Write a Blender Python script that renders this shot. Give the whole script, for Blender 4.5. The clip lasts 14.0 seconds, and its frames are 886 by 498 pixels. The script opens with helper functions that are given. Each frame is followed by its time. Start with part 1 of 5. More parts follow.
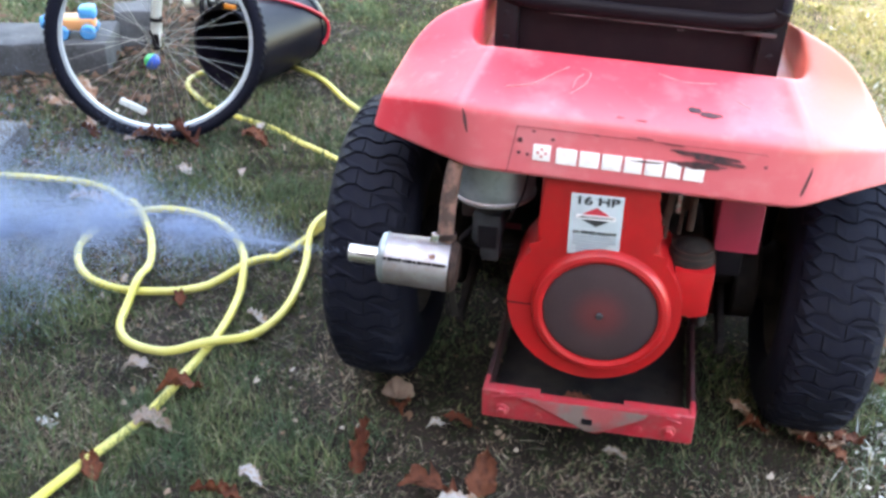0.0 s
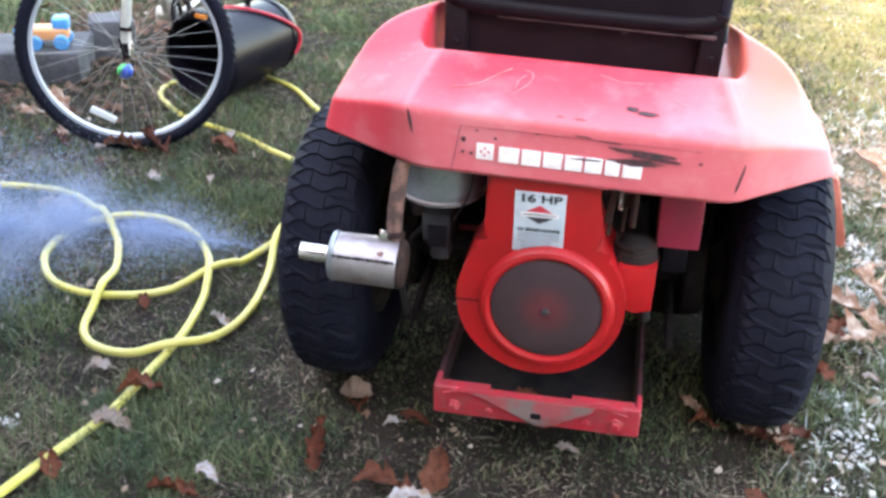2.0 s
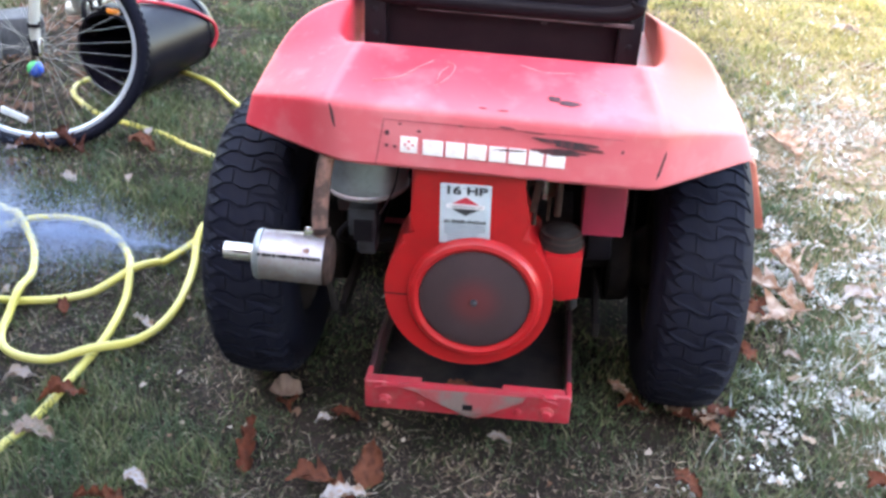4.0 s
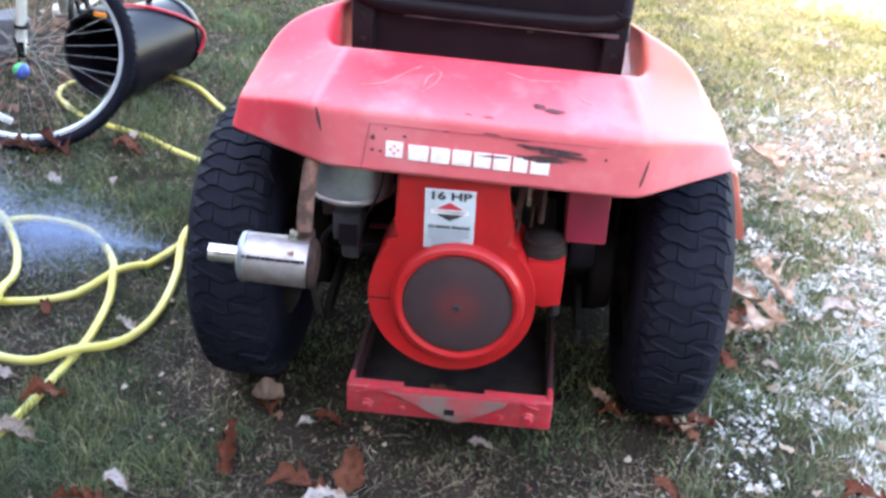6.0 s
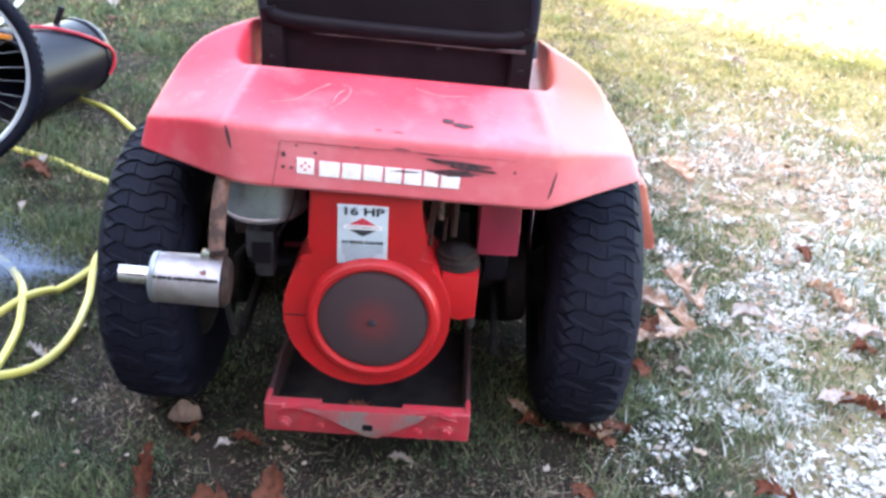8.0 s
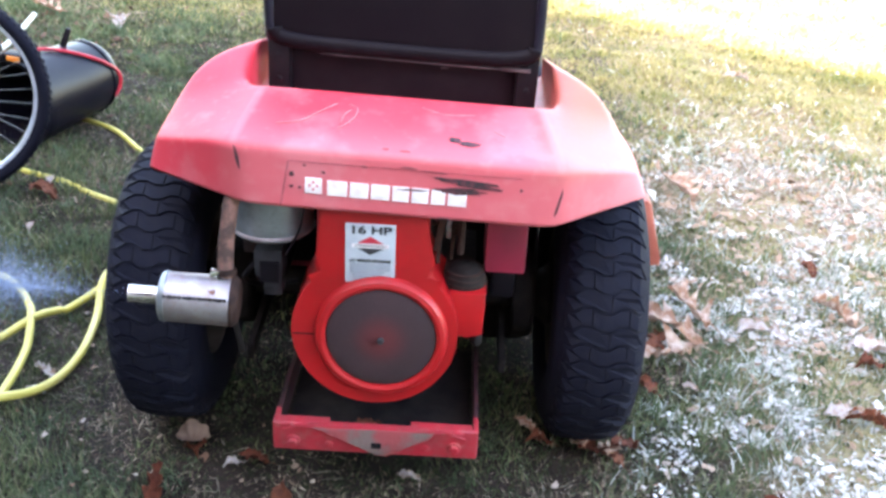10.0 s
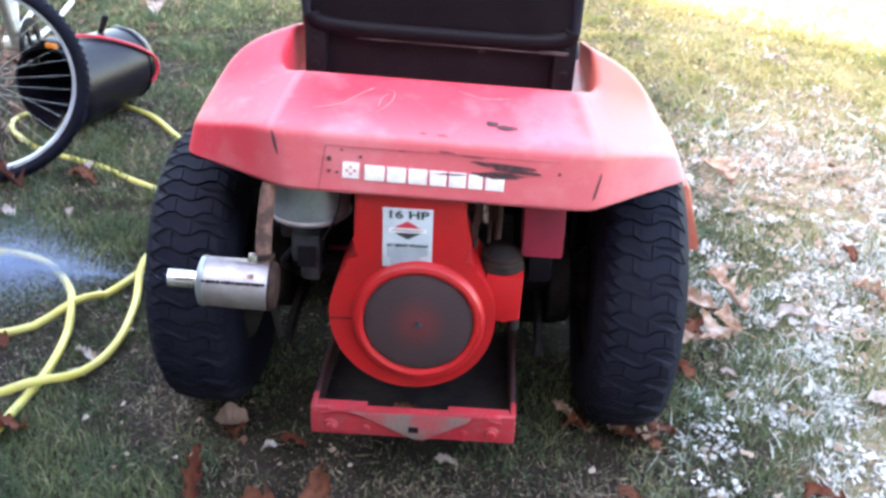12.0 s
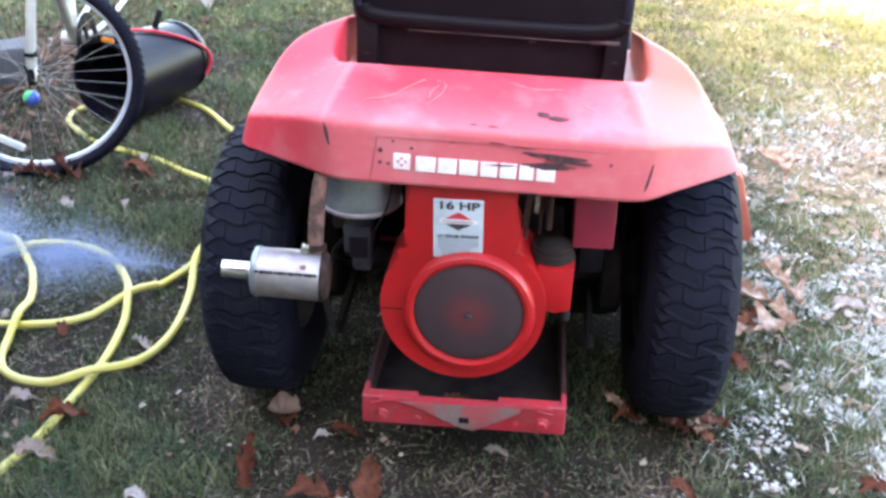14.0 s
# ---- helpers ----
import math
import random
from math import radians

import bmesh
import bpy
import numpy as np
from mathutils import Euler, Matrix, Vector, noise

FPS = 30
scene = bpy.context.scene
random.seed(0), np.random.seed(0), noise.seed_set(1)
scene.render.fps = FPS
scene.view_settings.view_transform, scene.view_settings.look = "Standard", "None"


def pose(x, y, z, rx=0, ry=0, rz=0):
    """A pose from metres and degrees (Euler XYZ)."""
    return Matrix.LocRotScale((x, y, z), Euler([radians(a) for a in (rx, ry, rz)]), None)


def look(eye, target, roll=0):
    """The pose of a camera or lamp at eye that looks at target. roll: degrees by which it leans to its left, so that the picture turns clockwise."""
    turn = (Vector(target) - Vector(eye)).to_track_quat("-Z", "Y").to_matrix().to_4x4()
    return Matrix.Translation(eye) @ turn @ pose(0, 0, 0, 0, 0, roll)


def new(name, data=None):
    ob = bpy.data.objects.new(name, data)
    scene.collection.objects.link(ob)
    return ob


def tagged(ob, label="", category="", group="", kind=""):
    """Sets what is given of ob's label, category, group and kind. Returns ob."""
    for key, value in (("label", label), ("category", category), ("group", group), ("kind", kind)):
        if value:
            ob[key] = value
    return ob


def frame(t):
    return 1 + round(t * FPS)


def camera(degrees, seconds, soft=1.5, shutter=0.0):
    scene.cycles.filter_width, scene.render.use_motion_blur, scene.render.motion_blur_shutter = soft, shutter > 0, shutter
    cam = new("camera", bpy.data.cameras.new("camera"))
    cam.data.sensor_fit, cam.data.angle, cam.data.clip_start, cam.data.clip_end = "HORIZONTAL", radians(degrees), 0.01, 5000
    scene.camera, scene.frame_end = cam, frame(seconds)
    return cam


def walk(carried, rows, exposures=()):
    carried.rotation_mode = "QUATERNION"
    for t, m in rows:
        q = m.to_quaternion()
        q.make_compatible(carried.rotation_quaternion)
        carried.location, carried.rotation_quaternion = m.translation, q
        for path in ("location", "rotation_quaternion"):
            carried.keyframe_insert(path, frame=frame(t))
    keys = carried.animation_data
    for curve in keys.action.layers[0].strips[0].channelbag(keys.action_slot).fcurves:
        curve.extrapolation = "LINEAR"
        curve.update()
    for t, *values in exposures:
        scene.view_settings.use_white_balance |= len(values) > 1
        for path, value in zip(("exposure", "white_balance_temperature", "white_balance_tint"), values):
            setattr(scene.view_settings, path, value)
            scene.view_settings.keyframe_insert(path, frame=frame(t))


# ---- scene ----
cam = camera(46.8, 14.0, soft=3.0)
PATH = [
    (0, (0.04, -1.84, 1.303), (-0.295, -0.132, 0.318), 1.0),
    (0.5, (0.098, -1.874, 1.319), (-0.224, -0.152, 0.352), 2.5),
    (1, (0.138, -1.854, 1.3), (-0.159, -0.161, 0.277), 2.7),
    (1.5, (0.127, -1.86, 1.3), (-0.219, -0.159, 0.308), 0.8),
    (2, (0.117, -1.871, 1.299), (-0.202, -0.147, 0.338), 1.0),
    (2.5, (0.116, -1.859, 1.313), (-0.047, -0.133, 0.317), 0.9),
    (3, (0.114, -1.863, 1.3), (-0.038, -0.127, 0.319), 1.5),
    (3.2, (0.114, -1.863, 1.301), (-0.060, -0.127, 0.322), 1.5),
    (5.3, (0.112, -1.865, 1.301), (-0.052, -0.120, 0.331), 1.8),
    (5.5, (0.112, -1.865, 1.301), (-0.029, -0.119, 0.335), 1.8),
    (6, (0.115, -1.877, 1.298), (-0.029, -0.127, 0.342), 2.8),
    (6.5, (0.122, -1.878, 1.291), (-0.01, -0.124, 0.338), 2.6),
    (7, (0.133, -1.866, 1.297), (0.143, -0.108, 0.343), 3.9),
    (7.5, (0.135, -1.879, 1.291), (0.149, -0.105, 0.366), 4.0),
    (8, (0.134, -1.891, 1.297), (0.134, -0.113, 0.382), 3.6),
    (8.2, (0.133, -1.889, 1.299), (0.134, -0.117, 0.372), 3.4),
    (10.3, (0.125, -1.905, 1.303), (0.111, -0.109, 0.425), 2.9),
    (10.5, (0.123, -1.909, 1.304), (0.102, -0.111, 0.428), 2.7),
    (11, (0.123, -1.91, 1.305), (0.088, -0.12, 0.414), 2.9),
    (11.5, (0.123, -1.904, 1.302), (0.07, -0.12, 0.4), 2.5),
    (12, (0.121, -1.896, 1.299), (0.049, -0.119, 0.385), 2.1),
    (12.5, (0.118, -1.902, 1.302), (0.024, -0.124, 0.39), 1.7),
    (13, (0.122, -1.9, 1.3), (0.025, -0.127, 0.38), 1.8),
    (13.5, (0.12, -1.904, 1.302), (-0.035, -0.14, 0.372), 1.0),
    (14, (0.119, -1.9, 1.3), (-0.048, -0.138, 0.369), 0.7),
]
walk(cam, [(t, look(eye, target, roll)) for t, eye, target, roll in PATH], exposures=((0, 4.34, 8400, 10), (0.5, 4.29, 8400, 11), (1, 4.42, 8300, 13), (1.5, 4.31, 8400, 13), (2.5, 4.33, 8500, 13), (5.5, 4.34, 7700, 14), (14, 4.29, 7700, 14)))

# ---- light ----
SUN_N = Vector((0.62, 0.785, 0)).normalized()     # the way the sun shines over the lawn
SUN_UP = radians(28)
world = bpy.data.worlds.new("sky")
scene.world = world
world.use_nodes = True
wn = world.node_tree.nodes
sky = wn.new("ShaderNodeTexSky")
sky.sky_type, sky.sun_disc = "NISHITA", False
sky.sun_elevation, sky.sun_rotation = SUN_UP, radians(218.3)
sky.air_density, sky.dust_density = 1.0, 2.0
wn["Background"].inputs["Strength"].default_value = 0.14
world.node_tree.links.new(sky.outputs[0], wn["Background"].inputs["Color"])
sun = new("sun", bpy.data.lights.new("sun", "SUN"))
sun.data.energy, sun.data.angle, sun.data.color = 5.0, radians(2.2), (1.0, 0.93, 0.8)
sun.matrix_basis = look((0, 0, 8), Vector((0, 0, 8)) + SUN_N * math.cos(SUN_UP) - Vector((0, 0, math.sin(SUN_UP))))


# ---- materials ----
def material(name, color, rough=0.6, metal=0.0, second=None, scale=20.0, amount=0.5, bump=0.0, bump_scale=200.0,
             fine=None, fine_scale=300.0, fine_amount=0.3, coat=0.0, coords="Object", spread=0.15, gloss=0.5):
    """A surface with two scales of variation: blotches of a second colour and a fine grain of a third, and relief."""
    m = bpy.data.materials.new(name)
    m.use_nodes = True
    nodes, links = m.node_tree.nodes, m.node_tree.links
    b = nodes["Principled BSDF"]
    b.inputs["Roughness"].default_value, b.inputs["Metallic"].default_value = rough, metal
    b.inputs["Coat Weight"].default_value, b.inputs["Specular IOR Level"].default_value = coat, gloss
    tc = nodes.new("ShaderNodeTexCoord")
    out = None

    def noise_node(s, detail=5):
        n = nodes.new("ShaderNodeTexNoise")
        n.inputs["Scale"].default_value, n.inputs["Detail"].default_value = s, detail
        links.new(tc.outputs[coords], n.inputs["Vector"])
        return n

    def mix(fac_socket, a, c, lo, hi, weight):
        ramp = nodes.new("ShaderNodeMapRange")
        ramp.inputs["From Min"].default_value, ramp.inputs["From Max"].default_value = lo, hi
        ramp.inputs["To Max"].default_value = weight
        links.new(fac_socket, ramp.inputs["Value"])
        n = nodes.new("ShaderNodeMix")
        n.data_type = "RGBA"
        links.new(ramp.outputs[0], n.inputs[0])
        if isinstance(a, tuple):
            n.inputs[6].default_value = (*a, 1)
        else:
            links.new(a, n.inputs[6])
        n.inputs[7].default_value = (*c, 1)
        return n.outputs[2]

    out = color
    if second:
        n = noise_node(scale)
        c = 0.62 - 0.24 * amount
        out = mix(n.outputs[0], out, second, c - spread, c + spread, 1.0)
        rr = nodes.new("ShaderNodeMapRange")
        rr.inputs["To Min"].default_value, rr.inputs["To Max"].default_value = rough * 0.85, min(1, rough * 1.15)
        links.new(n.outputs[0], rr.inputs["Value"])
        links.new(rr.outputs[0], b.inputs["Roughness"])
    if fine:
        out = mix(noise_node(fine_scale, 3).outputs[0], out, fine, 0.5, 0.7, fine_amount)
    if isinstance(out, tuple):
        b.inputs["Base Color"].default_value = (*out, 1)
    else:
        links.new(out, b.inputs["Base Color"])
    if bump:
        bp = nodes.new("ShaderNodeBump")
        bp.inputs["Strength"].default_value, bp.inputs["Distance"].default_value = bump, 0.004
        links.new(noise_node(bump_scale, 4).outputs[0], bp.inputs["Height"])
        links.new(bp.outputs[0], b.inputs["Normal"])
    return m


def island_material(name, colors, rough=0.7, use_object=False, blotch=None, blotch_scale=6.0, translucent=0.0):
    """Leaves and blades: each takes its own colour out of a row of colours."""
    m = bpy.data.materials.new(name)
    m.use_nodes = True
    nodes, links = m.node_tree.nodes, m.node_tree.links
    b = nodes["Principled BSDF"]
    b.inputs["Roughness"].default_value, b.inputs["Specular IOR Level"].default_value = rough, 0.18
    pick = nodes.new("ShaderNodeObjectInfo" if use_object else "ShaderNodeNewGeometry")
    ramp = nodes.new("ShaderNodeValToRGB")
    el = ramp.color_ramp.elements
    while len(el) < len(colors):
        el.new(0.5)
    for n, c in enumerate(colors):
        el[n].position, el[n].color = n / max(1, len(colors) - 1), (*c, 1)
    links.new(pick.outputs["Random" if use_object else "Random Per Island"], ramp.inputs[0])
    out = ramp.outputs[0]
    if blotch:
        tc = nodes.new("ShaderNodeTexCoord")
        n = nodes.new("ShaderNodeTexNoise")
        n.inputs["Scale"].default_value = blotch_scale
        links.new(tc.outputs["Object"], n.inputs["Vector"])
        r = nodes.new("ShaderNodeMapRange")
        r.inputs["From Min"].default_value, r.inputs["From Max"].default_value = 0.45, 0.65
        links.new(n.outputs[0], r.inputs["Value"])
        mx = nodes.new("ShaderNodeMix")
        mx.data_type = "RGBA"
        links.new(r.outputs[0], mx.inputs[0])
        links.new(out, mx.inputs[6])
        mx.inputs[7].default_value = (*blotch, 1)
        out = mx.outputs[2]
    links.new(out, b.inputs["Base Color"])
    if translucent:
        t = nodes.new("ShaderNodeBsdfTranslucent")
        links.new(out, t.inputs["Color"])
        s = nodes.new("ShaderNodeMixShader")
        s.inputs[0].default_value = translucent
        links.new(b.outputs[0], s.inputs[1])
        links.new(t.outputs[0], s.inputs[2])
        links.new(s.outputs[0], nodes["Material Output"].inputs["Surface"])
    return m


# corners of the fender's folded sheet, left and right
FENDER_L = dict(crease=(-.222, -.400, .728), low=(-.199, -.398, .623), outer=(-.374, -.285, .684), tip=(-.390, -.285, .630),
                deck=(-.196, -.235, .772), notch=(-.246, -.205, .758), s1=(-.358, -.211, .724), s2=(-.322, -.140, .788),
                s3=(-.232, -.050, .800), s4=(-.235, .160, .752), s5=(-.325, .160, .715), e1=(-.405, -.080, .640), e2=(-.410, .160, .600),
                floor0=(-.240, -.190, .705), floor1=(-.236, .160, .700), lip=(-.196, -.232, .715))
FENDER_R = dict(crease=(.304, -.400, .710), low=(.292, -.398, .609), outer=(.442, -.285, .670), tip=(.461, -.285, .625),
                deck=(.272, -.235, .758), notch=(.312, -.205, .745), s1=(.405, -.206, .727), s2=(.377, -.140, .766),
                s3=(.297, -.050, .783), s4=(.300, .160, .735), s5=(.385, .160, .690), e1=(.470, -.080, .625), e2=(.475, .160, .585),
                floor0=(.306, -.190, .695), floor1=(.302, .160, .690), lip=(.272, -.232, .700))


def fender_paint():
    """Red paint, saturated on the deck, paler on the apron and along the folds, with warm lawn light mixed into the
    right flank.
    """
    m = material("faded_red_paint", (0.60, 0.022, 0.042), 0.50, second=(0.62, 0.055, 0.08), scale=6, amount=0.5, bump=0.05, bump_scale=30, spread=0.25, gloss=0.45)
    nodes, links = m.node_tree.nodes, m.node_tree.links
    b = nodes["Principled BSDF"]
    base = b.inputs["Base Color"].links[0].from_socket
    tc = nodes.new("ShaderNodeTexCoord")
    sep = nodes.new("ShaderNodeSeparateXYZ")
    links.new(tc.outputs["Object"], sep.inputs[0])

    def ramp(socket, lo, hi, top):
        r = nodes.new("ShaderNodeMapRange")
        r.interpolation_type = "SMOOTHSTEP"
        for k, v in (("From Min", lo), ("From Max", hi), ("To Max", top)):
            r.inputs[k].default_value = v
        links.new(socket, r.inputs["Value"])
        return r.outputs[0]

    def add(a, c):
        n = nodes.new("ShaderNodeMath")
        links.new(a, n.inputs[0])
        links.new(c, n.inputs[1])
        n.use_clamp = True
        return n.outputs[0]

    n1 = nodes.new("ShaderNodeTexNoise")
    n1.inputs["Scale"].default_value, n1.inputs["Detail"].default_value = 9, 6
    links.new(tc.outputs["Object"], n1.inputs["Vector"])
    n2 = nodes.new("ShaderNodeTexNoise")
    n2.inputs["Scale"].default_value, n2.inputs["Detail"].default_value = 46, 3
    links.new(tc.outputs["Object"], n2.inputs["Vector"])
    # paler below the crease, running out at the left facet
    apron_pale = nodes.new("ShaderNodeMath")
    apron_pale.operation = "MULTIPLY"
    links.new(ramp(sep.outputs[2], 0.752, 0.712, 0.60), apron_pale.inputs[0])
    links.new(ramp(sep.outputs[0], -0.27, -0.205, 1.0), apron_pale.inputs[1])
    # whitening of the brighter right side, put into the paint
    faded = add(apron_pale.outputs[0], ramp(sep.outputs[0], 0.14, 0.36, 0.12))
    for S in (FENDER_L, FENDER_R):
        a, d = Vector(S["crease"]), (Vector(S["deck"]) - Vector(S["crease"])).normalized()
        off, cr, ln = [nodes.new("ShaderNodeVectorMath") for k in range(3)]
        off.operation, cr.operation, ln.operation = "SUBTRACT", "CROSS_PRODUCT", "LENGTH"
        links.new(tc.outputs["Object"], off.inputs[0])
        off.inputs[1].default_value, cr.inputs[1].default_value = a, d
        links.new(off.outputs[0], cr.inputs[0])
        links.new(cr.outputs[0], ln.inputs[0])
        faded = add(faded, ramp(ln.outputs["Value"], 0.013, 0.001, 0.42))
    faded = add(faded, ramp(n1.outputs[0], 0.50, 0.66, 0.45))
    faded = add(faded, ramp(n2.outputs[0], 0.55, 0.75, 0.22))
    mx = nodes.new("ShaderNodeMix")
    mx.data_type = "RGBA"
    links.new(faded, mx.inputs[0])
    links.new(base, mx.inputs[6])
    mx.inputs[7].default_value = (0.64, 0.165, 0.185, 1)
    # tan on the upper right flank: bounce from the sunlit lawn, mixed in
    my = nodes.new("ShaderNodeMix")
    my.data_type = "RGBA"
    lit_flank = nodes.new("ShaderNodeMath")
    lit_flank.operation = "MULTIPLY"
    links.new(ramp(sep.outputs[0], 0.22, 0.36, 1.0), lit_flank.inputs[0])
    links.new(ramp(sep.outputs[2], 0.66, 0.74, 0.75), lit_flank.inputs[1])
    links.new(lit_flank.outputs[0], my.inputs[0])
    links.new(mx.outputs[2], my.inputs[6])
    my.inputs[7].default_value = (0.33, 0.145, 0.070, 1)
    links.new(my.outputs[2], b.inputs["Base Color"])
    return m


def screen_paint(centre):
    """The dusty screen: brown, with the red of the housing's paint on its middle."""
    m = material("rotating_screen", (0.044, 0.026, 0.029), 0.75, second=(0.058, 0.032, 0.035), scale=14, bump=0.5, bump_scale=500,
                 fine=(0.080, 0.055, 0.056), fine_scale=400, fine_amount=0.4, gloss=0.18)
    nodes, links = m.node_tree.nodes, m.node_tree.links
    b = nodes["Principled BSDF"]
    base = b.inputs["Base Color"].links[0].from_socket
    tc = nodes.new("ShaderNodeTexCoord")
    dist = nodes.new("ShaderNodeVectorMath")
    dist.operation = "DISTANCE"
    links.new(tc.outputs["Object"], dist.inputs[0])
    dist.inputs[1].default_value = centre
    r = nodes.new("ShaderNodeMapRange")
    r.interpolation_type = "SMOOTHSTEP"
    for k, v in (("From Min", 0.062), ("From Max", 0.018), ("To Max", 0.85)):
        r.inputs[k].default_value = v
    links.new(dist.outputs["Value"], r.inputs["Value"])
    mx = nodes.new("ShaderNodeMix")
    mx.data_type = "RGBA"
    links.new(r.outputs[0], mx.inputs[0])
    links.new(base, mx.inputs[6])
    mx.inputs[7].default_value = (0.125, 0.026, 0.028, 1)
    links.new(mx.outputs[2], b.inputs["Base Color"])
    return m


def ground_soil(m):
    """Damp bare soil that gives way to pale matted thatch, lightened for the brighter far and right side of the lawn.
    """
    nodes, links = m.node_tree.nodes, m.node_tree.links
    b = nodes["Principled BSDF"]
    base = b.inputs["Base Color"].links[0].from_socket
    tc, sep = nodes.new("ShaderNodeTexCoord"), nodes.new("ShaderNodeSeparateXYZ")
    links.new(tc.outputs["Object"], sep.inputs[0])
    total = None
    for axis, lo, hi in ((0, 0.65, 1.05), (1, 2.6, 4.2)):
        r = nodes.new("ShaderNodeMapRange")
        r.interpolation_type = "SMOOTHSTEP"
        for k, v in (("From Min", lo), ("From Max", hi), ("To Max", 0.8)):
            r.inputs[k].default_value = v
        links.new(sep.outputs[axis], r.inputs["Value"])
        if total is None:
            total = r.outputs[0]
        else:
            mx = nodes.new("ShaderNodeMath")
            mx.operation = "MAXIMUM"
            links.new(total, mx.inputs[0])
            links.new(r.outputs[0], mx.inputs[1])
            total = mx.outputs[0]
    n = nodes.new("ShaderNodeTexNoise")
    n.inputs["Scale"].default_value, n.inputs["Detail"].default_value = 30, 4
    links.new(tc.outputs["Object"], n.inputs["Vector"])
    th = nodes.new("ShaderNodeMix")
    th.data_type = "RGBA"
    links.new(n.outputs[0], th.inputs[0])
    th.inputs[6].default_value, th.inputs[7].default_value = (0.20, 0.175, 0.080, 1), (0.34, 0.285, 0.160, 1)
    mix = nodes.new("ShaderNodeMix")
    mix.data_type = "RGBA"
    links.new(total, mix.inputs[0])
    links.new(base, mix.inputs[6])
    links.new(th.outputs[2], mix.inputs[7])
    # short turf seen from afar, outside the near lawn
    off, away = nodes.new("ShaderNodeVectorMath"), nodes.new("ShaderNodeMapRange")
    off.operation, away.interpolation_type = "DISTANCE", "SMOOTHSTEP"
    off.inputs[1].default_value = (0.1, 1.3, 0.0)
    links.new(tc.outputs["Object"], off.inputs[0])
    away.inputs["From Min"].default_value, away.inputs["From Max"].default_value = 2.0, 3.6
    links.new(off.outputs["Value"], away.inputs["Value"])
    n2 = nodes.new("ShaderNodeTexNoise")
    n2.inputs["Scale"].default_value, n2.inputs["Detail"].default_value = 2.5, 8
    links.new(tc.outputs["Object"], n2.inputs["Vector"])
    turf = nodes.new("ShaderNodeValToRGB")
    el = turf.color_ramp.elements
    el[0].position, el[0].color = 0.36, (0.075, 0.088, 0.034, 1)
    el[1].position, el[1].color = 0.64, (0.19, 0.18, 0.080, 1)
    links.new(n2.outputs[0], turf.inputs[0])
    last = nodes.new("ShaderNodeMix")
    last.data_type = "RGBA"
    links.new(away.outputs[0], last.inputs[0])
    links.new(mix.outputs[2], last.inputs[6])
    links.new(turf.outputs[0], last.inputs[7])
    links.new(last.outputs[2], b.inputs["Base Color"])
    return m


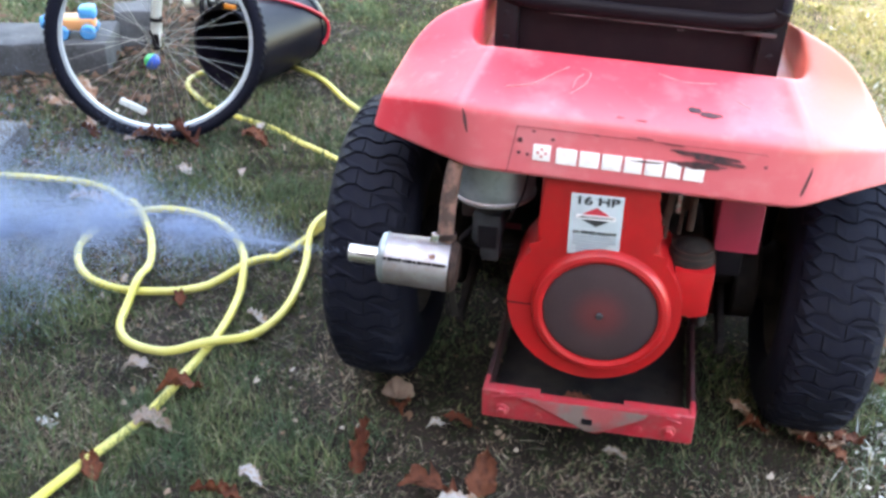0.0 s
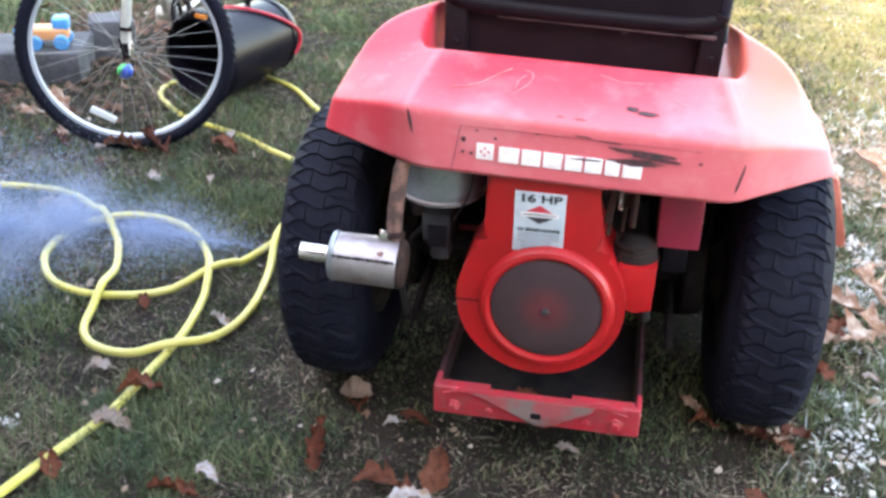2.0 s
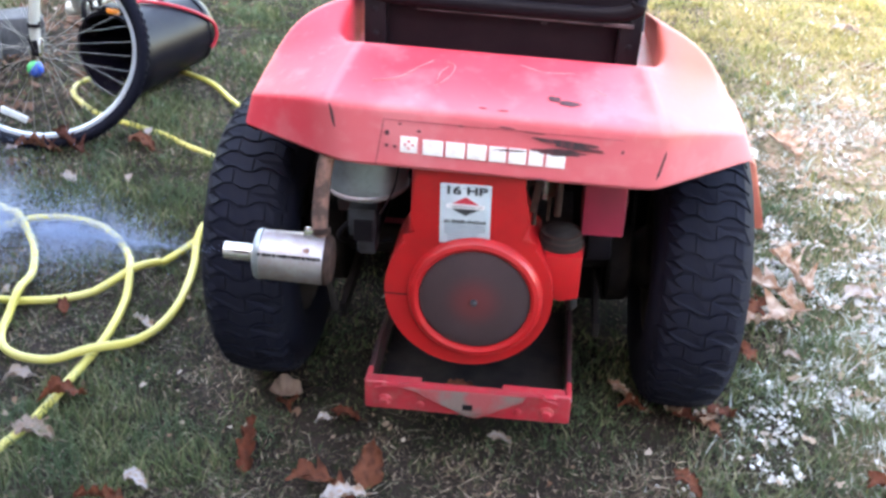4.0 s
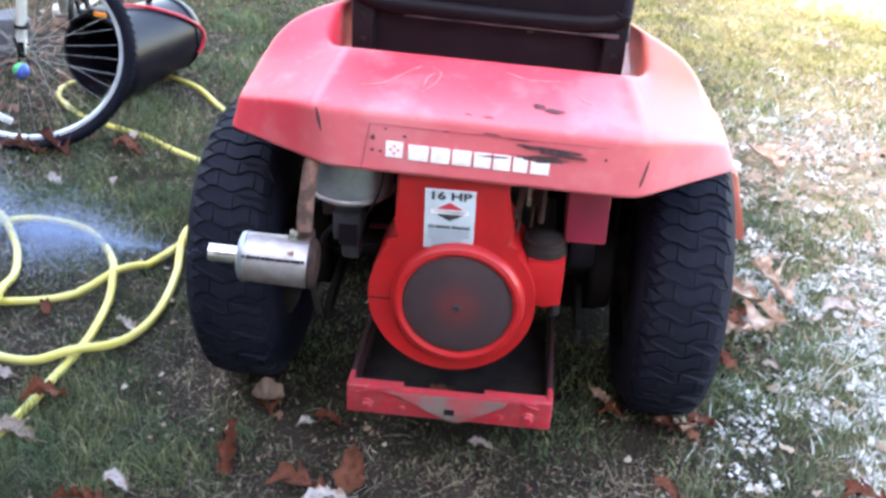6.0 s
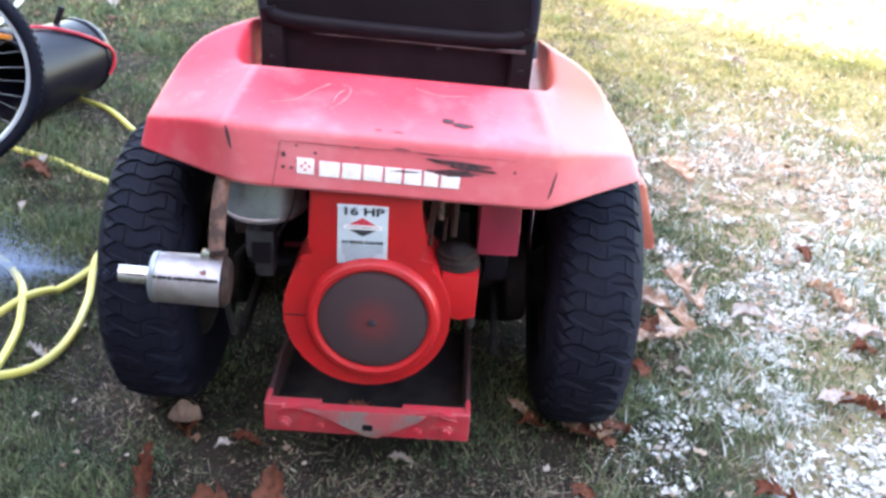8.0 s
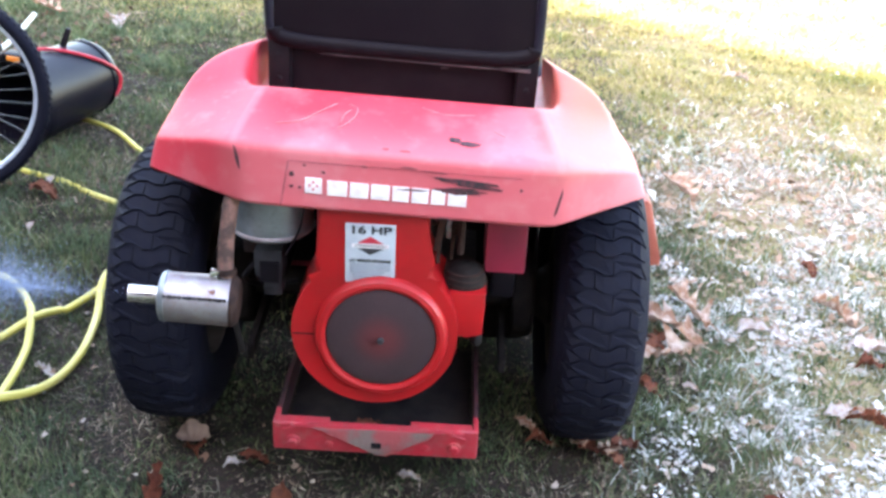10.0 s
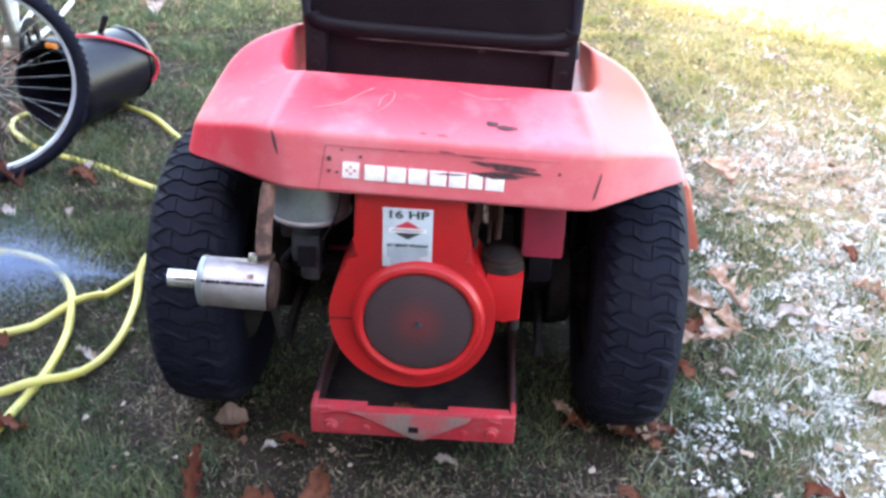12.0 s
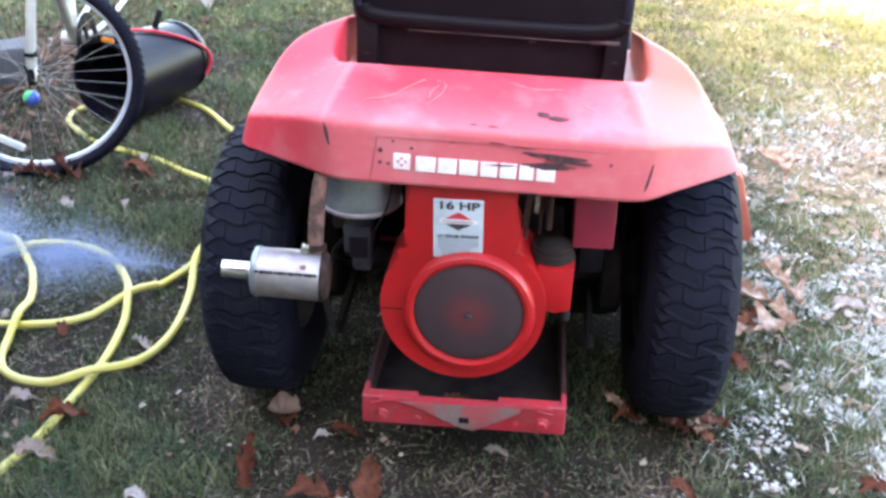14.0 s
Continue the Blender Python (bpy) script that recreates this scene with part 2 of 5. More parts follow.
M = dict(
    soil=ground_soil(material("soil", (0.016, 0.0115, 0.010), 0.95, second=(0.038, 0.027, 0.023), scale=9, bump=0.9, bump_scale=60,
                  fine=(0.02, 0.026, 0.012), fine_scale=45, fine_amount=0.8, gloss=0.08)),
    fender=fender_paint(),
    # the fender's red once more, turned orange for the warm light on it
    footboard=material("warm_lit_red_paint", (0.43, 0.115, 0.075), 0.5, second=(0.36, 0.085, 0.06), scale=20, bump=0.1),
    engine=material("engine_red_paint", (0.44, 0.009, 0.013), 0.38, second=(0.34, 0.009, 0.012), scale=14, bump=0.05,
                    fine=(0.3, 0.03, 0.02), fine_scale=120, fine_amount=0.25),
    frame_red=material("worn_frame_paint", (0.42, 0.018, 0.032), 0.5, second=(0.32, 0.026, 0.036), scale=25, bump=0.15,
                       fine=(0.25, 0.12, 0.09), fine_scale=90, fine_amount=0.35),
    maroon=material("dull_red_paint", (0.27, 0.014, 0.038), 0.55, second=(0.20, 0.013, 0.032), scale=12, bump=0.05),
    rubber=material("tyre_rubber", (0.0066, 0.0070, 0.0145), 0.72, second=(0.0088, 0.0092, 0.0175), scale=8, bump=0.25, bump_scale=300,
                    fine=(0.022, 0.020, 0.023), fine_scale=70, fine_amount=0.3, gloss=0.12),
    rim=material("cream_rim_paint", (0.10, 0.078, 0.06), 0.7, second=(0.055, 0.04, 0.03), scale=18, bump=0.1),
    vinyl=material("black_vinyl", (0.0072, 0.0048, 0.0070), 0.42, second=(0.010, 0.007, 0.009), scale=10, bump=0.12, bump_scale=400, gloss=0.07),
    # blue in this vinyl is the sky's reflection, put into the colour
    bead=material("sky_sheen_vinyl", (0.0085, 0.0085, 0.017), 0.35, second=(0.012, 0.011, 0.020), scale=30, gloss=0.25),
    worn_edge=material("worn_steel_edge", (0.11, 0.075, 0.08), 0.5, 0.4, second=(0.022, 0.014, 0.017), scale=22, amount=0.5),
    black=material("black_steel", (0.0095, 0.0078, 0.0102), 0.48, second=(0.0135, 0.0105, 0.0130), scale=25, bump=0.1, gloss=0.10),
    grime=material("greasy_casting", (0.014, 0.0115, 0.012), 0.75, second=(0.026, 0.021, 0.019), scale=22, bump=0.6, bump_scale=90, gloss=0.06),
    chrome=material("aluminised_steel", (0.43, 0.395, 0.41), 0.43, 0.8, second=(0.33, 0.28, 0.285), scale=30, bump=0.08,
                    fine=(0.35, 0.2, 0.14), fine_scale=140, fine_amount=0.35),
    bright=material("bright_steel", (0.75, 0.73, 0.72), 0.25, 0.9, second=(0.6, 0.57, 0.55), scale=40),
    # red paint blackened to hold the shade under engine and fender
    shaded_red=material("shaded_red_paint", (0.020, 0.007, 0.008), 0.6, second=(0.055, 0.011, 0.014), scale=24, amount=0.35, bump=0.2),
    rust=material("rusty_steel", (0.055, 0.028, 0.022), 0.85, 0.1, second=(0.19, 0.090, 0.070), scale=38, amount=0.55, spread=0.08, bump=0.4, bump_scale=150,
                  fine=(0.08, 0.04, 0.03), fine_scale=120, fine_amount=0.6),
    soot=material("sooty_steel", (0.024, 0.014, 0.013), 0.8, 0.1, second=(0.050, 0.028, 0.023), scale=60, bump=0.2, gloss=0.12),
    can=material("dull_zinc", (0.30, 0.33, 0.35), 0.40, 0.6, second=(0.19, 0.20, 0.21), scale=14, bump=0.06,
                 fine=(0.12, 0.11, 0.1), fine_scale=70, fine_amount=0.3),
    cast=material("dirty_alloy", (0.050, 0.050, 0.060), 0.6, 0.2, second=(0.022, 0.020, 0.023), scale=30, bump=0.3, bump_scale=120),
    white_print=material("white_print", (0.83, 0.78, 0.78), 0.6, second=(0.72, 0.6, 0.6), scale=60, amount=0.3),
    label=material("label_foil", (0.48, 0.53, 0.57), 0.45, 0.1, second=(0.40, 0.44, 0.48), scale=30, bump=0.03),
    label_ink=material("label_ink", (0.03, 0.03, 0.035), 0.6),
    label_grey=material("label_small_print", (0.22, 0.24, 0.27), 0.6),
    label_red=material("label_red", (0.5, 0.03, 0.05), 0.6),
    chip=material("bare_scraped_metal", (0.028, 0.018, 0.022), 0.7, second=(0.14, 0.035, 0.045), scale=70, amount=0.4),
    scuffs=material("chalky_scuff", (0.68, 0.22, 0.23), 0.7, second=(0.64, 0.13, 0.15), scale=60),
    dirt=material("dried_mud", (0.17, 0.110, 0.098), 0.9, second=(0.31, 0.055, 0.060), scale=16, amount=0.45, spread=0.08, bump=0.4, bump_scale=120),
    hose=material("yellow_hose_vinyl", (0.60, 0.49, 0.085), 0.40, second=(0.60, 0.52, 0.17), scale=5, bump=0.05,
                  fine=(0.4, 0.32, 0.08), fine_scale=30, fine_amount=0.25),
    alloy=material("rim_alloy", (0.50, 0.52, 0.57), 0.4, 0.2, second=(0.42, 0.44, 0.48), scale=12),
    spoke=material("spoke_steel", (0.36, 0.34, 0.31), 0.4, 0.7),
    white_paint=material("white_bike_paint", (0.55, 0.53, 0.48), 0.35, second=(0.45, 0.43, 0.38), scale=15),
    reflector=material("white_reflector", (0.8, 0.8, 0.78), 0.3, second=(0.68, 0.68, 0.68), scale=80),
    orange=material("orange_plastic", (0.75, 0.22, 0.02), 0.35),
    blue=material("blue_plastic", (0.02, 0.12, 0.62), 0.4, second=(0.02, 0.10, 0.5), scale=20),
    green=material("green_plastic", (0.03, 0.42, 0.12), 0.4),
    toy_blue=material("sky_blue_plastic", (0.06, 0.33, 0.66), 0.45, second=(0.05, 0.27, 0.55), scale=25),
    toy_orange=material("peach_plastic", (0.78, 0.33, 0.14), 0.45, second=(0.7, 0.28, 0.1), scale=25),
    drum=material("black_polythene", (0.0050, 0.0048, 0.0105), 0.33, second=(0.0095, 0.0075, 0.012), scale=9, bump=0.08, bump_scale=60, gloss=0.14),
    red_cord=material("red_rubber_cord", (0.50, 0.012, 0.03), 0.45, second=(0.4, 0.012, 0.03), scale=40),
    concrete=material("weathered_concrete", (0.105, 0.103, 0.108), 0.9, second=(0.065, 0.064, 0.068), scale=9, bump=0.6, bump_scale=80,
                      fine=(0.17, 0.165, 0.17), fine_scale=120, fine_amount=0.4, gloss=0.15),
    siding=material("house_siding", (0.15, 0.125, 0.115), 0.85, second=(0.12, 0.10, 0.095), scale=1.5),
    leaf=island_material("dry_oak_leaf", [(0.14, 0.036, 0.020), (0.19, 0.060, 0.032), (0.10, 0.030, 0.020), (0.21, 0.082, 0.050), (0.15, 0.044, 0.024)],
                         0.75, True, (0.075, 0.026, 0.017), 5, 0.2),
    leaf_pale=island_material("bleached_leaf", [(0.36, 0.28, 0.25), (0.46, 0.41, 0.40), (0.31, 0.22, 0.18)], 0.7, True, (0.34, 0.22, 0.16), 5, 0.2),
    leaf_tan=island_material("tan_oak_leaf", [(0.32, 0.165, 0.105), (0.38, 0.22, 0.15), (0.29, 0.135, 0.085)], 0.7, True, (0.55, 0.42, 0.35), 5, 0.2),
    leaf_grey=island_material("weathered_leaf", [(0.19, 0.125, 0.095), (0.21, 0.135, 0.105)], 0.85, True, (0.14, 0.085, 0.065), 30, 0.1),
    bits=island_material("leaf_litter", [(0.16, 0.075, 0.045), (0.27, 0.17, 0.12), (0.40, 0.33, 0.28), (0.11, 0.06, 0.04)], 0.8),
    scraps=island_material("bleached_scraps", [(0.26, 0.16, 0.105), (0.33, 0.235, 0.175), (0.20, 0.115, 0.072), (0.38, 0.30, 0.24)], 0.8),
    dark_bits=island_material("wet_leaf_litter", [(0.06, 0.03, 0.02), (0.11, 0.055, 0.035), (0.16, 0.085, 0.055), (0.045, 0.03, 0.02)], 0.8),
    frost=island_material("frosted_bits", [(0.40, 0.38, 0.35), (0.54, 0.52, 0.50), (0.38, 0.30, 0.25), (0.61, 0.59, 0.59), (0.32, 0.29, 0.24)], 0.7),
)


# ---- mesh helpers ----
def thing(name, label, category, group="", kind=""):
    return tagged(new(name), label, category, group, kind)


def part(name, bm, mat, parent=None, label="", smooth=35):
    me = bpy.data.meshes.new(name)
    bmesh.ops.recalc_face_normals(bm, faces=bm.faces)
    bm.to_mesh(me)
    bm.free()
    me.materials.append(M[mat] if isinstance(mat, str) else mat)
    if smooth:
        me.shade_smooth()
        me.set_sharp_from_angle(angle=radians(smooth))
    ob = new(name, me)
    ob.parent = parent
    return tagged(ob, label)


def box(size, at=(0, 0, 0), r=0.003, turn=(0, 0, 0), bm=None, seg=2):
    """A block with rounded edges."""
    b = bmesh.new()
    bmesh.ops.create_cube(b, size=1)
    bmesh.ops.scale(b, vec=size, verts=b.verts)
    if r:
        bmesh.ops.bevel(b, geom=b.edges[:], offset=min(r, 0.45 * min(size)), segments=seg, affect="EDGES", profile=0.6)
    bmesh.ops.transform(b, matrix=pose(*at, *turn), verts=b.verts)
    return join(bm, b)


def join(bm, b):
    if bm is None:
        return b
    me = bpy.data.meshes.new("tmp")
    b.to_mesh(me)
    b.free()
    bm.from_mesh(me)
    bpy.data.meshes.remove(me)
    return bm


def lathe(profile, p0, p1, seg=32, bm=None, closed=False):
    """Turns (along, radius) pairs round the line from p0 towards p1; along is in metres from p0."""
    b = bmesh.new()
    p0, p1 = Vector(p0), Vector(p1)
    axis = (p1 - p0).normalized()
    turn = axis.to_track_quat("Z", "Y").to_matrix().to_4x4()
    m = Matrix.Translation(p0) @ turn
    rings = []
    for a, r in profile:
        rings.append([b.verts.new(m @ Vector((r * math.cos(2 * math.pi * k / seg), r * math.sin(2 * math.pi * k / seg), a))) for k in range(seg)]
                     if r > 1e-5 else [b.verts.new(m @ Vector((0, 0, a)))])
    pairs = list(zip(rings, rings[1:])) + ([(rings[-1], rings[0])] if closed else [])
    for u, v in pairs:
        for k in range(seg if len(u) + len(v) > 2 else 0):
            q = (k + 1) % seg
            f = [u[k], u[q], v[q], v[k]] if len(u) > 1 and len(v) > 1 else ([u[0], v[q], v[k]] if len(u) == 1 else [u[k], u[q], v[0]])
            b.faces.new(f)
    if not closed:
        for ring in (rings[0], rings[-1]):
            if len(ring) > 1:
                b.faces.new(ring)
    return join(bm, b)


def rod(p0, p1, r, seg=12, bm=None, r1=None):
    n = (Vector(p1) - Vector(p0)).length
    e = min(0.15 * r, 0.002)
    r1 = r if r1 is None else r1
    return lathe([(0, r - e), (e, r), (n - e, r1), (n, r1 - e)], p0, p1, seg, bm)


def glide(points, per=8, closed=False):
    """A smooth line through the points."""
    pts = [Vector(p) for p in points]
    out = []
    n = len(pts)
    for i in range(n if closed else n - 1):
        a, b2, c, d = (pts[(i + k) % n] if closed else pts[min(max(i + k, 0), n - 1)] for k in (-1, 0, 1, 2))
        for j in range(per):
            t = j / per
            out.append(0.5 * (2 * b2 + (c - a) * t + (2 * a - 5 * b2 + 4 * c - d) * t * t + (3 * b2 - a - 3 * c + d) * t ** 3))
    if not closed:
        out.append(pts[-1])
    return out


def tube(points, r, seg=10, bm=None, closed=False, ridged=0.0):
    """A round tube along a line of points."""
    b = bmesh.new()
    pts = [Vector(p) for p in points]
    n = len(pts)
    rings, side = [], None
    for i, p in enumerate(pts):
        way = (pts[(i + 1) % n] - pts[i - 1]) if closed or 0 < i < n - 1 else (pts[min(i + 1, n - 1)] - pts[max(i - 1, 0)])
        way.normalize()
        if side is None:
            side = way.orthogonal().normalized()
        side = (side - side.dot(way) * way).normalized()
        up = way.cross(side)
        rr = [r * (1 + ridged * (k % 2)) for k in range(seg)]
        rings.append([b.verts.new(p + rr[k] * (side * math.cos(2 * math.pi * k / seg) + up * math.sin(2 * math.pi * k / seg))) for k in range(seg)])
    for u, v in list(zip(rings, rings[1:])) + ([(rings[-1], rings[0])] if closed else []):
        for k in range(seg):
            b.faces.new([u[k], u[(k + 1) % seg], v[(k + 1) % seg], v[k]])
    if not closed:
        b.faces.new(rings[0])
        b.faces.new(rings[-1])
    return join(bm, b)


def slab(outline, depth, m=Matrix(), r=0.0, bm=None, seg=2):
    """A flat outline (x, z) with a thickness along +y, its front edge rounded."""
    b = bmesh.new()
    front = [b.verts.new((x, 0, z)) for x, z in outline]
    back = [b.verts.new((x, depth, z)) for x, z in outline]
    f = b.faces.new(front)
    b.faces.new(back[::-1])
    n = len(outline)
    for k in range(n):
        b.faces.new([front[k], back[k], back[(k + 1) % n], front[(k + 1) % n]])
    if r:
        bmesh.ops.bevel(b, geom=list(f.edges), offset=r, segments=seg, affect="EDGES", profile=0.6)
    bmesh.ops.transform(b, matrix=m, verts=b.verts)
    return join(bm, b)


def lettering(name, text, size, m, mat, parent, depth=0.0003, bold=0.0, wide=1.0):
    cu = bpy.data.curves.new(name, "FONT")
    cu.body, cu.size, cu.extrude, cu.offset = text, size, depth, bold
    cu.align_x, cu.align_y = "CENTER", "CENTER"
    tmp = bpy.data.objects.new(name, cu)
    me = bpy.data.meshes.new_from_object(tmp)
    bpy.data.objects.remove(tmp)
    me.transform(m @ Matrix.Rotation(radians(90), 4, "X") @ Matrix.Diagonal((wide, 1, 1, 1)))
    me.materials.clear()
    me.materials.append(M[mat])
    ob = new(name, me)
    ob.parent = parent
    return ob


# ---- ground ----
def ground_height(x, y):
    return 0.012 * noise.noise(Vector((x * 0.9, y * 0.9, 0))) + 0.006 * noise.noise(Vector((x * 3.1, y * 3.1, 4.0))) - 0.004


def build_ground():
    bm = bmesh.new()
    xs = [-400, -60, -12, -5] + [-3 + 0.12 * k for k in range(59)] + [6, 12, 60, 400]
    ys = [-400, -60, -12, -4] + [-1.2 + 0.12 * k for k in range(63)] + [8, 14, 60, 400]
    grid = [[bm.verts.new((x, y, ground_height(x, y) if abs(x) < 5 and abs(y) < 7 else 0)) for x in xs] for y in ys]
    for r0, r1 in zip(grid, grid[1:]):
        for k in range(len(xs) - 1):
            bm.faces.new([r0[k], r0[k + 1], r1[k + 1], r1[k]])
    ob = part("ground", bm, "soil", smooth=180)
    tagged(ob, "dark damp lawn soil with thatch under short grass", "ground", kind="structure")


build_ground()

EAVE, EDGE = -2.5, 3.6                            # how far back the eave is, and how far out its shade reaches
HOUSE = (EDGE - EAVE) * math.tan(SUN_UP)
# house that shades the yard: its eave runs along the edge of the shade
house = part("wall_house", box((60, 4, HOUSE), (0, 0, 0), 0.0), "siding", smooth=0)
ALONG = math.degrees(math.atan2(-SUN_N.x, SUN_N.y))
house.matrix_basis = pose(*(SUN_N * (EAVE - 2) + Vector((0, 0, HOUSE / 2))), 0, 0, ALONG)
tagged(house, "plain painted house wall that shades the yard", "wall", kind="structure")


# ---- garden tractor ----
tractor = thing("garden_tractor", "old faded red rear-engined garden tractor on turf tyres", "garden tractor")

def build_fender():
    bm = bmesh.new()
    L = {k: bm.verts.new(v) for k, v in FENDER_L.items()}
    R = {k: bm.verts.new(v) for k, v in FENDER_R.items()}
    for S in (L, R):
        for names in ("crease outer tip low", "outer crease s1", "crease notch s1", "crease deck notch", "notch s2 s1", "notch s3 s2",
                      "s2 s3 s4 s5", "outer s1 e1 tip", "s1 s2 s5 e1", "e1 s5 e2", "notch floor0 floor1 s4 s3", "deck lip floor0 notch"):
            bm.faces.new([S[n] for n in names.split()])
    for a, b2 in (("crease", "low"), ("crease", "deck"), ("deck", "lip"), ("lip", "floor0"), ("floor0", "floor1")):
        bm.faces.new([L[a], L[b2], R[b2], R[a]])
    bmesh.ops.recalc_face_normals(bm, faces=bm.faces)
    # folds keep a tight radius, the dome over each wheel and the seat well run out smooth
    crease = bm.edges.layers.float.new("crease_edge")
    soft = {frozenset(p.split()): c for p, c in (("crease notch", 0.0), ("crease s1", 0.0), ("notch s1", 0.0), ("notch s2", 0.0), ("notch s3", 0.42), ("s2 s3", 0.60), ("s1 s2", 0.60),
                                                 ("outer s1", 0.60), ("s1 e1", 0.0), ("s2 s5", 0.1), ("s4 s5", 0.3), ("s5 e1", 0.0), ("notch floor0", 0.05), ("crease deck", 0.62), ("deck notch", 0.55))}
    for S in (L, R):
        where = {v: k for k, v in S.items()}
        for e in bm.edges:
            names = frozenset(where.get(v, "") for v in e.verts)
            if "" not in names:
                e[crease] = soft.get(names, 0.86)
    for e in bm.edges:
        if len(e.link_faces) == 1:
            e[crease] = 1.0
        elif any(v in L.values() for v in e.verts) and any(v in R.values() for v in e.verts):
            e[crease] = 0.86
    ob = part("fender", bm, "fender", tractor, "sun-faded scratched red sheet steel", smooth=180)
    sub = ob.modifiers.new("rounded", "SUBSURF")
    sub.levels = sub.render_levels = 4
    sol = ob.modifiers.new("thickness", "SOLIDIFY")
    sol.thickness, sol.offset = 0.003, -1
    return ob


fender = build_fender()
C0, C1 = Vector(FENDER_L["crease"]), Vector(FENDER_R["crease"])
L0, L1 = Vector(FENDER_L["low"]), Vector(FENDER_R["low"])
APRON = Matrix.Translation((C0 + C1) / 2) @ pose(0, 0, 0, 0, math.degrees(math.atan2(C0.z - C1.z, C1.x - C0.x)), 0)


def on_apron(x, z):
    """A point on the rear apron: x from its middle, z below the crease (minus)."""
    return APRON @ Matrix.Translation((x, 0.002 * z / -0.105 - 0.0022, z))


def on_deck(x, up):
    """A place on the sloping top: x from the middle, up the slope from the crease."""
    a = math.atan2(.772 - .728, .165)
    return APRON @ Matrix.Rotation(-(math.pi / 2 - a), 4, "X") @ Matrix.Translation((x, -0.0022, up))


def ragged(w, h, seed, n=18, rough=0.35):
    rnd = random.Random(seed)
    pts = []
    for k in range(n):
        a = 2 * math.pi * k / n
        s = 1 - rough * rnd.random()
        pts.append((0.5 * w * s * math.cos(a), 0.5 * h * s * math.sin(a)))
    return pts


# white emblem and the seven blocks of the maker's name
emblem = part("emblem", slab([(-.0135, -.0135), (.0135, -.0135), (.0135, .0135), (-.0135, .0135)], .0012, on_apron(-0.130, -0.062), 0.0005), "white_print", fender, "white printed square emblem")
for dx, dz in ((0, .006), (0, -.006), (.006, 0), (-.006, 0)):
    part("emblem_dot", slab([(-.003, 0), (0, -.003), (.003, 0), (0, .003)], .001, on_apron(-0.130 + dx, -0.062 + dz) @ Matrix.Translation((0, -.0008, 0))), "fender", emblem)
x = -0.108
for w in (.036, .034, .034, .031, .031, .027, .034):
    part("name_block", slab([(x, -.013), (x + w - .004, -.013), (x + w - .004, .013), (x, .013)], .0012, on_apron(0, -0.064), 0.0005), "white_print", fender, "white printed block")
    x += w
# scrapes, chips and a patch seam
for n, (px, pz, w, h, tilt) in enumerate(((.115, -.034, .14, .010, 3), (.104, -.050, .092, .014, -1), (.135, -.041, .10, .007, 4), (.03, -.055, .06, .004, -2), (-.252, -.024, .006, .044, -14),
                                          (.262, -.055, .005, .06, 10), (-.165, -.045, .010, .010, 0), (-.165, -.066, .007, .006, 0), (-.152, -.067, .006, .005, 0), (-.115, -.038, .007, .005, 0), (-.145, -.028, .006, .004, 0),
                                          (-.05, -.022, .012, .003, 0), (.06, -.022, .05, .0025, 3), (.02, -.018, .03, .0025, 2), (.08, -.100, .03, .003, 0), (.20, -.040, .006, .006, 0))):
    part("paint_chip", slab(ragged(w, h, n), .0008, on_apron(px, pz) @ Matrix.Rotation(radians(tilt), 4, "Y") @ Matrix.Translation((0, -.0002 * (n % 3), 0))), "chip", fender, "dark scraped bare metal")
for n, (px, up, w, h) in enumerate(((.088, .054, .026, .018), (.112, .046, .037, .016), (-.02, .014, .012, .003), (.012, .012, .02, .003))):
    part("paint_chip", slab(ragged(w, h, 30 + n, 14, 0.4), .0008, on_deck(px, up)), "chip", fender, "dark chipped paint")
for n, pts in enumerate((((-.20, .06), (-.16, .075), (-.13, .11), (-.11, .13)), ((-.09, .13), (-.075, .12), (-.08, .09), (-.10, .06)), ((-.085, .115), (-.095, .10), (-.098, .075)),
                         ((.03, .14), (.07, .125), (.12, .13)), ((.15, .09), (.17, .075)))):
    part("scratch", tube([on_deck(*p) @ Vector((0, 0.0007, 0)) for p in glide([(a, b2, 0) for a, b2 in pts], 6) for p in [p[:2]]], .0010, 5), "scuffs", fender, "pale chalky scratch")
part("patch_seam", slab([(-.182, -.100), (-.181, -.100), (-.170, -.022), (-.171, -.022)], .0008, on_apron(0, 0)), "chip", fender, "thin seam line")
part("patch_seam", slab([(-.170, -.022), (.20, -.020), (.20, -.0205), (-.170, -.0228)], .0008, on_apron(0, 0)), "maroon", fender, "thin seam line")


# wheels
TYRE_R = 0.285
SLIM = 0.68                                        # the tyre is 0.178 m wide


def crown(x):
    """The tread's radius, x from the tyre's middle."""
    x = x / SLIM
    return TYRE_R - 0.9 * x * x - 6.0 * max(0, abs(x) - 0.085) ** 2 * 4


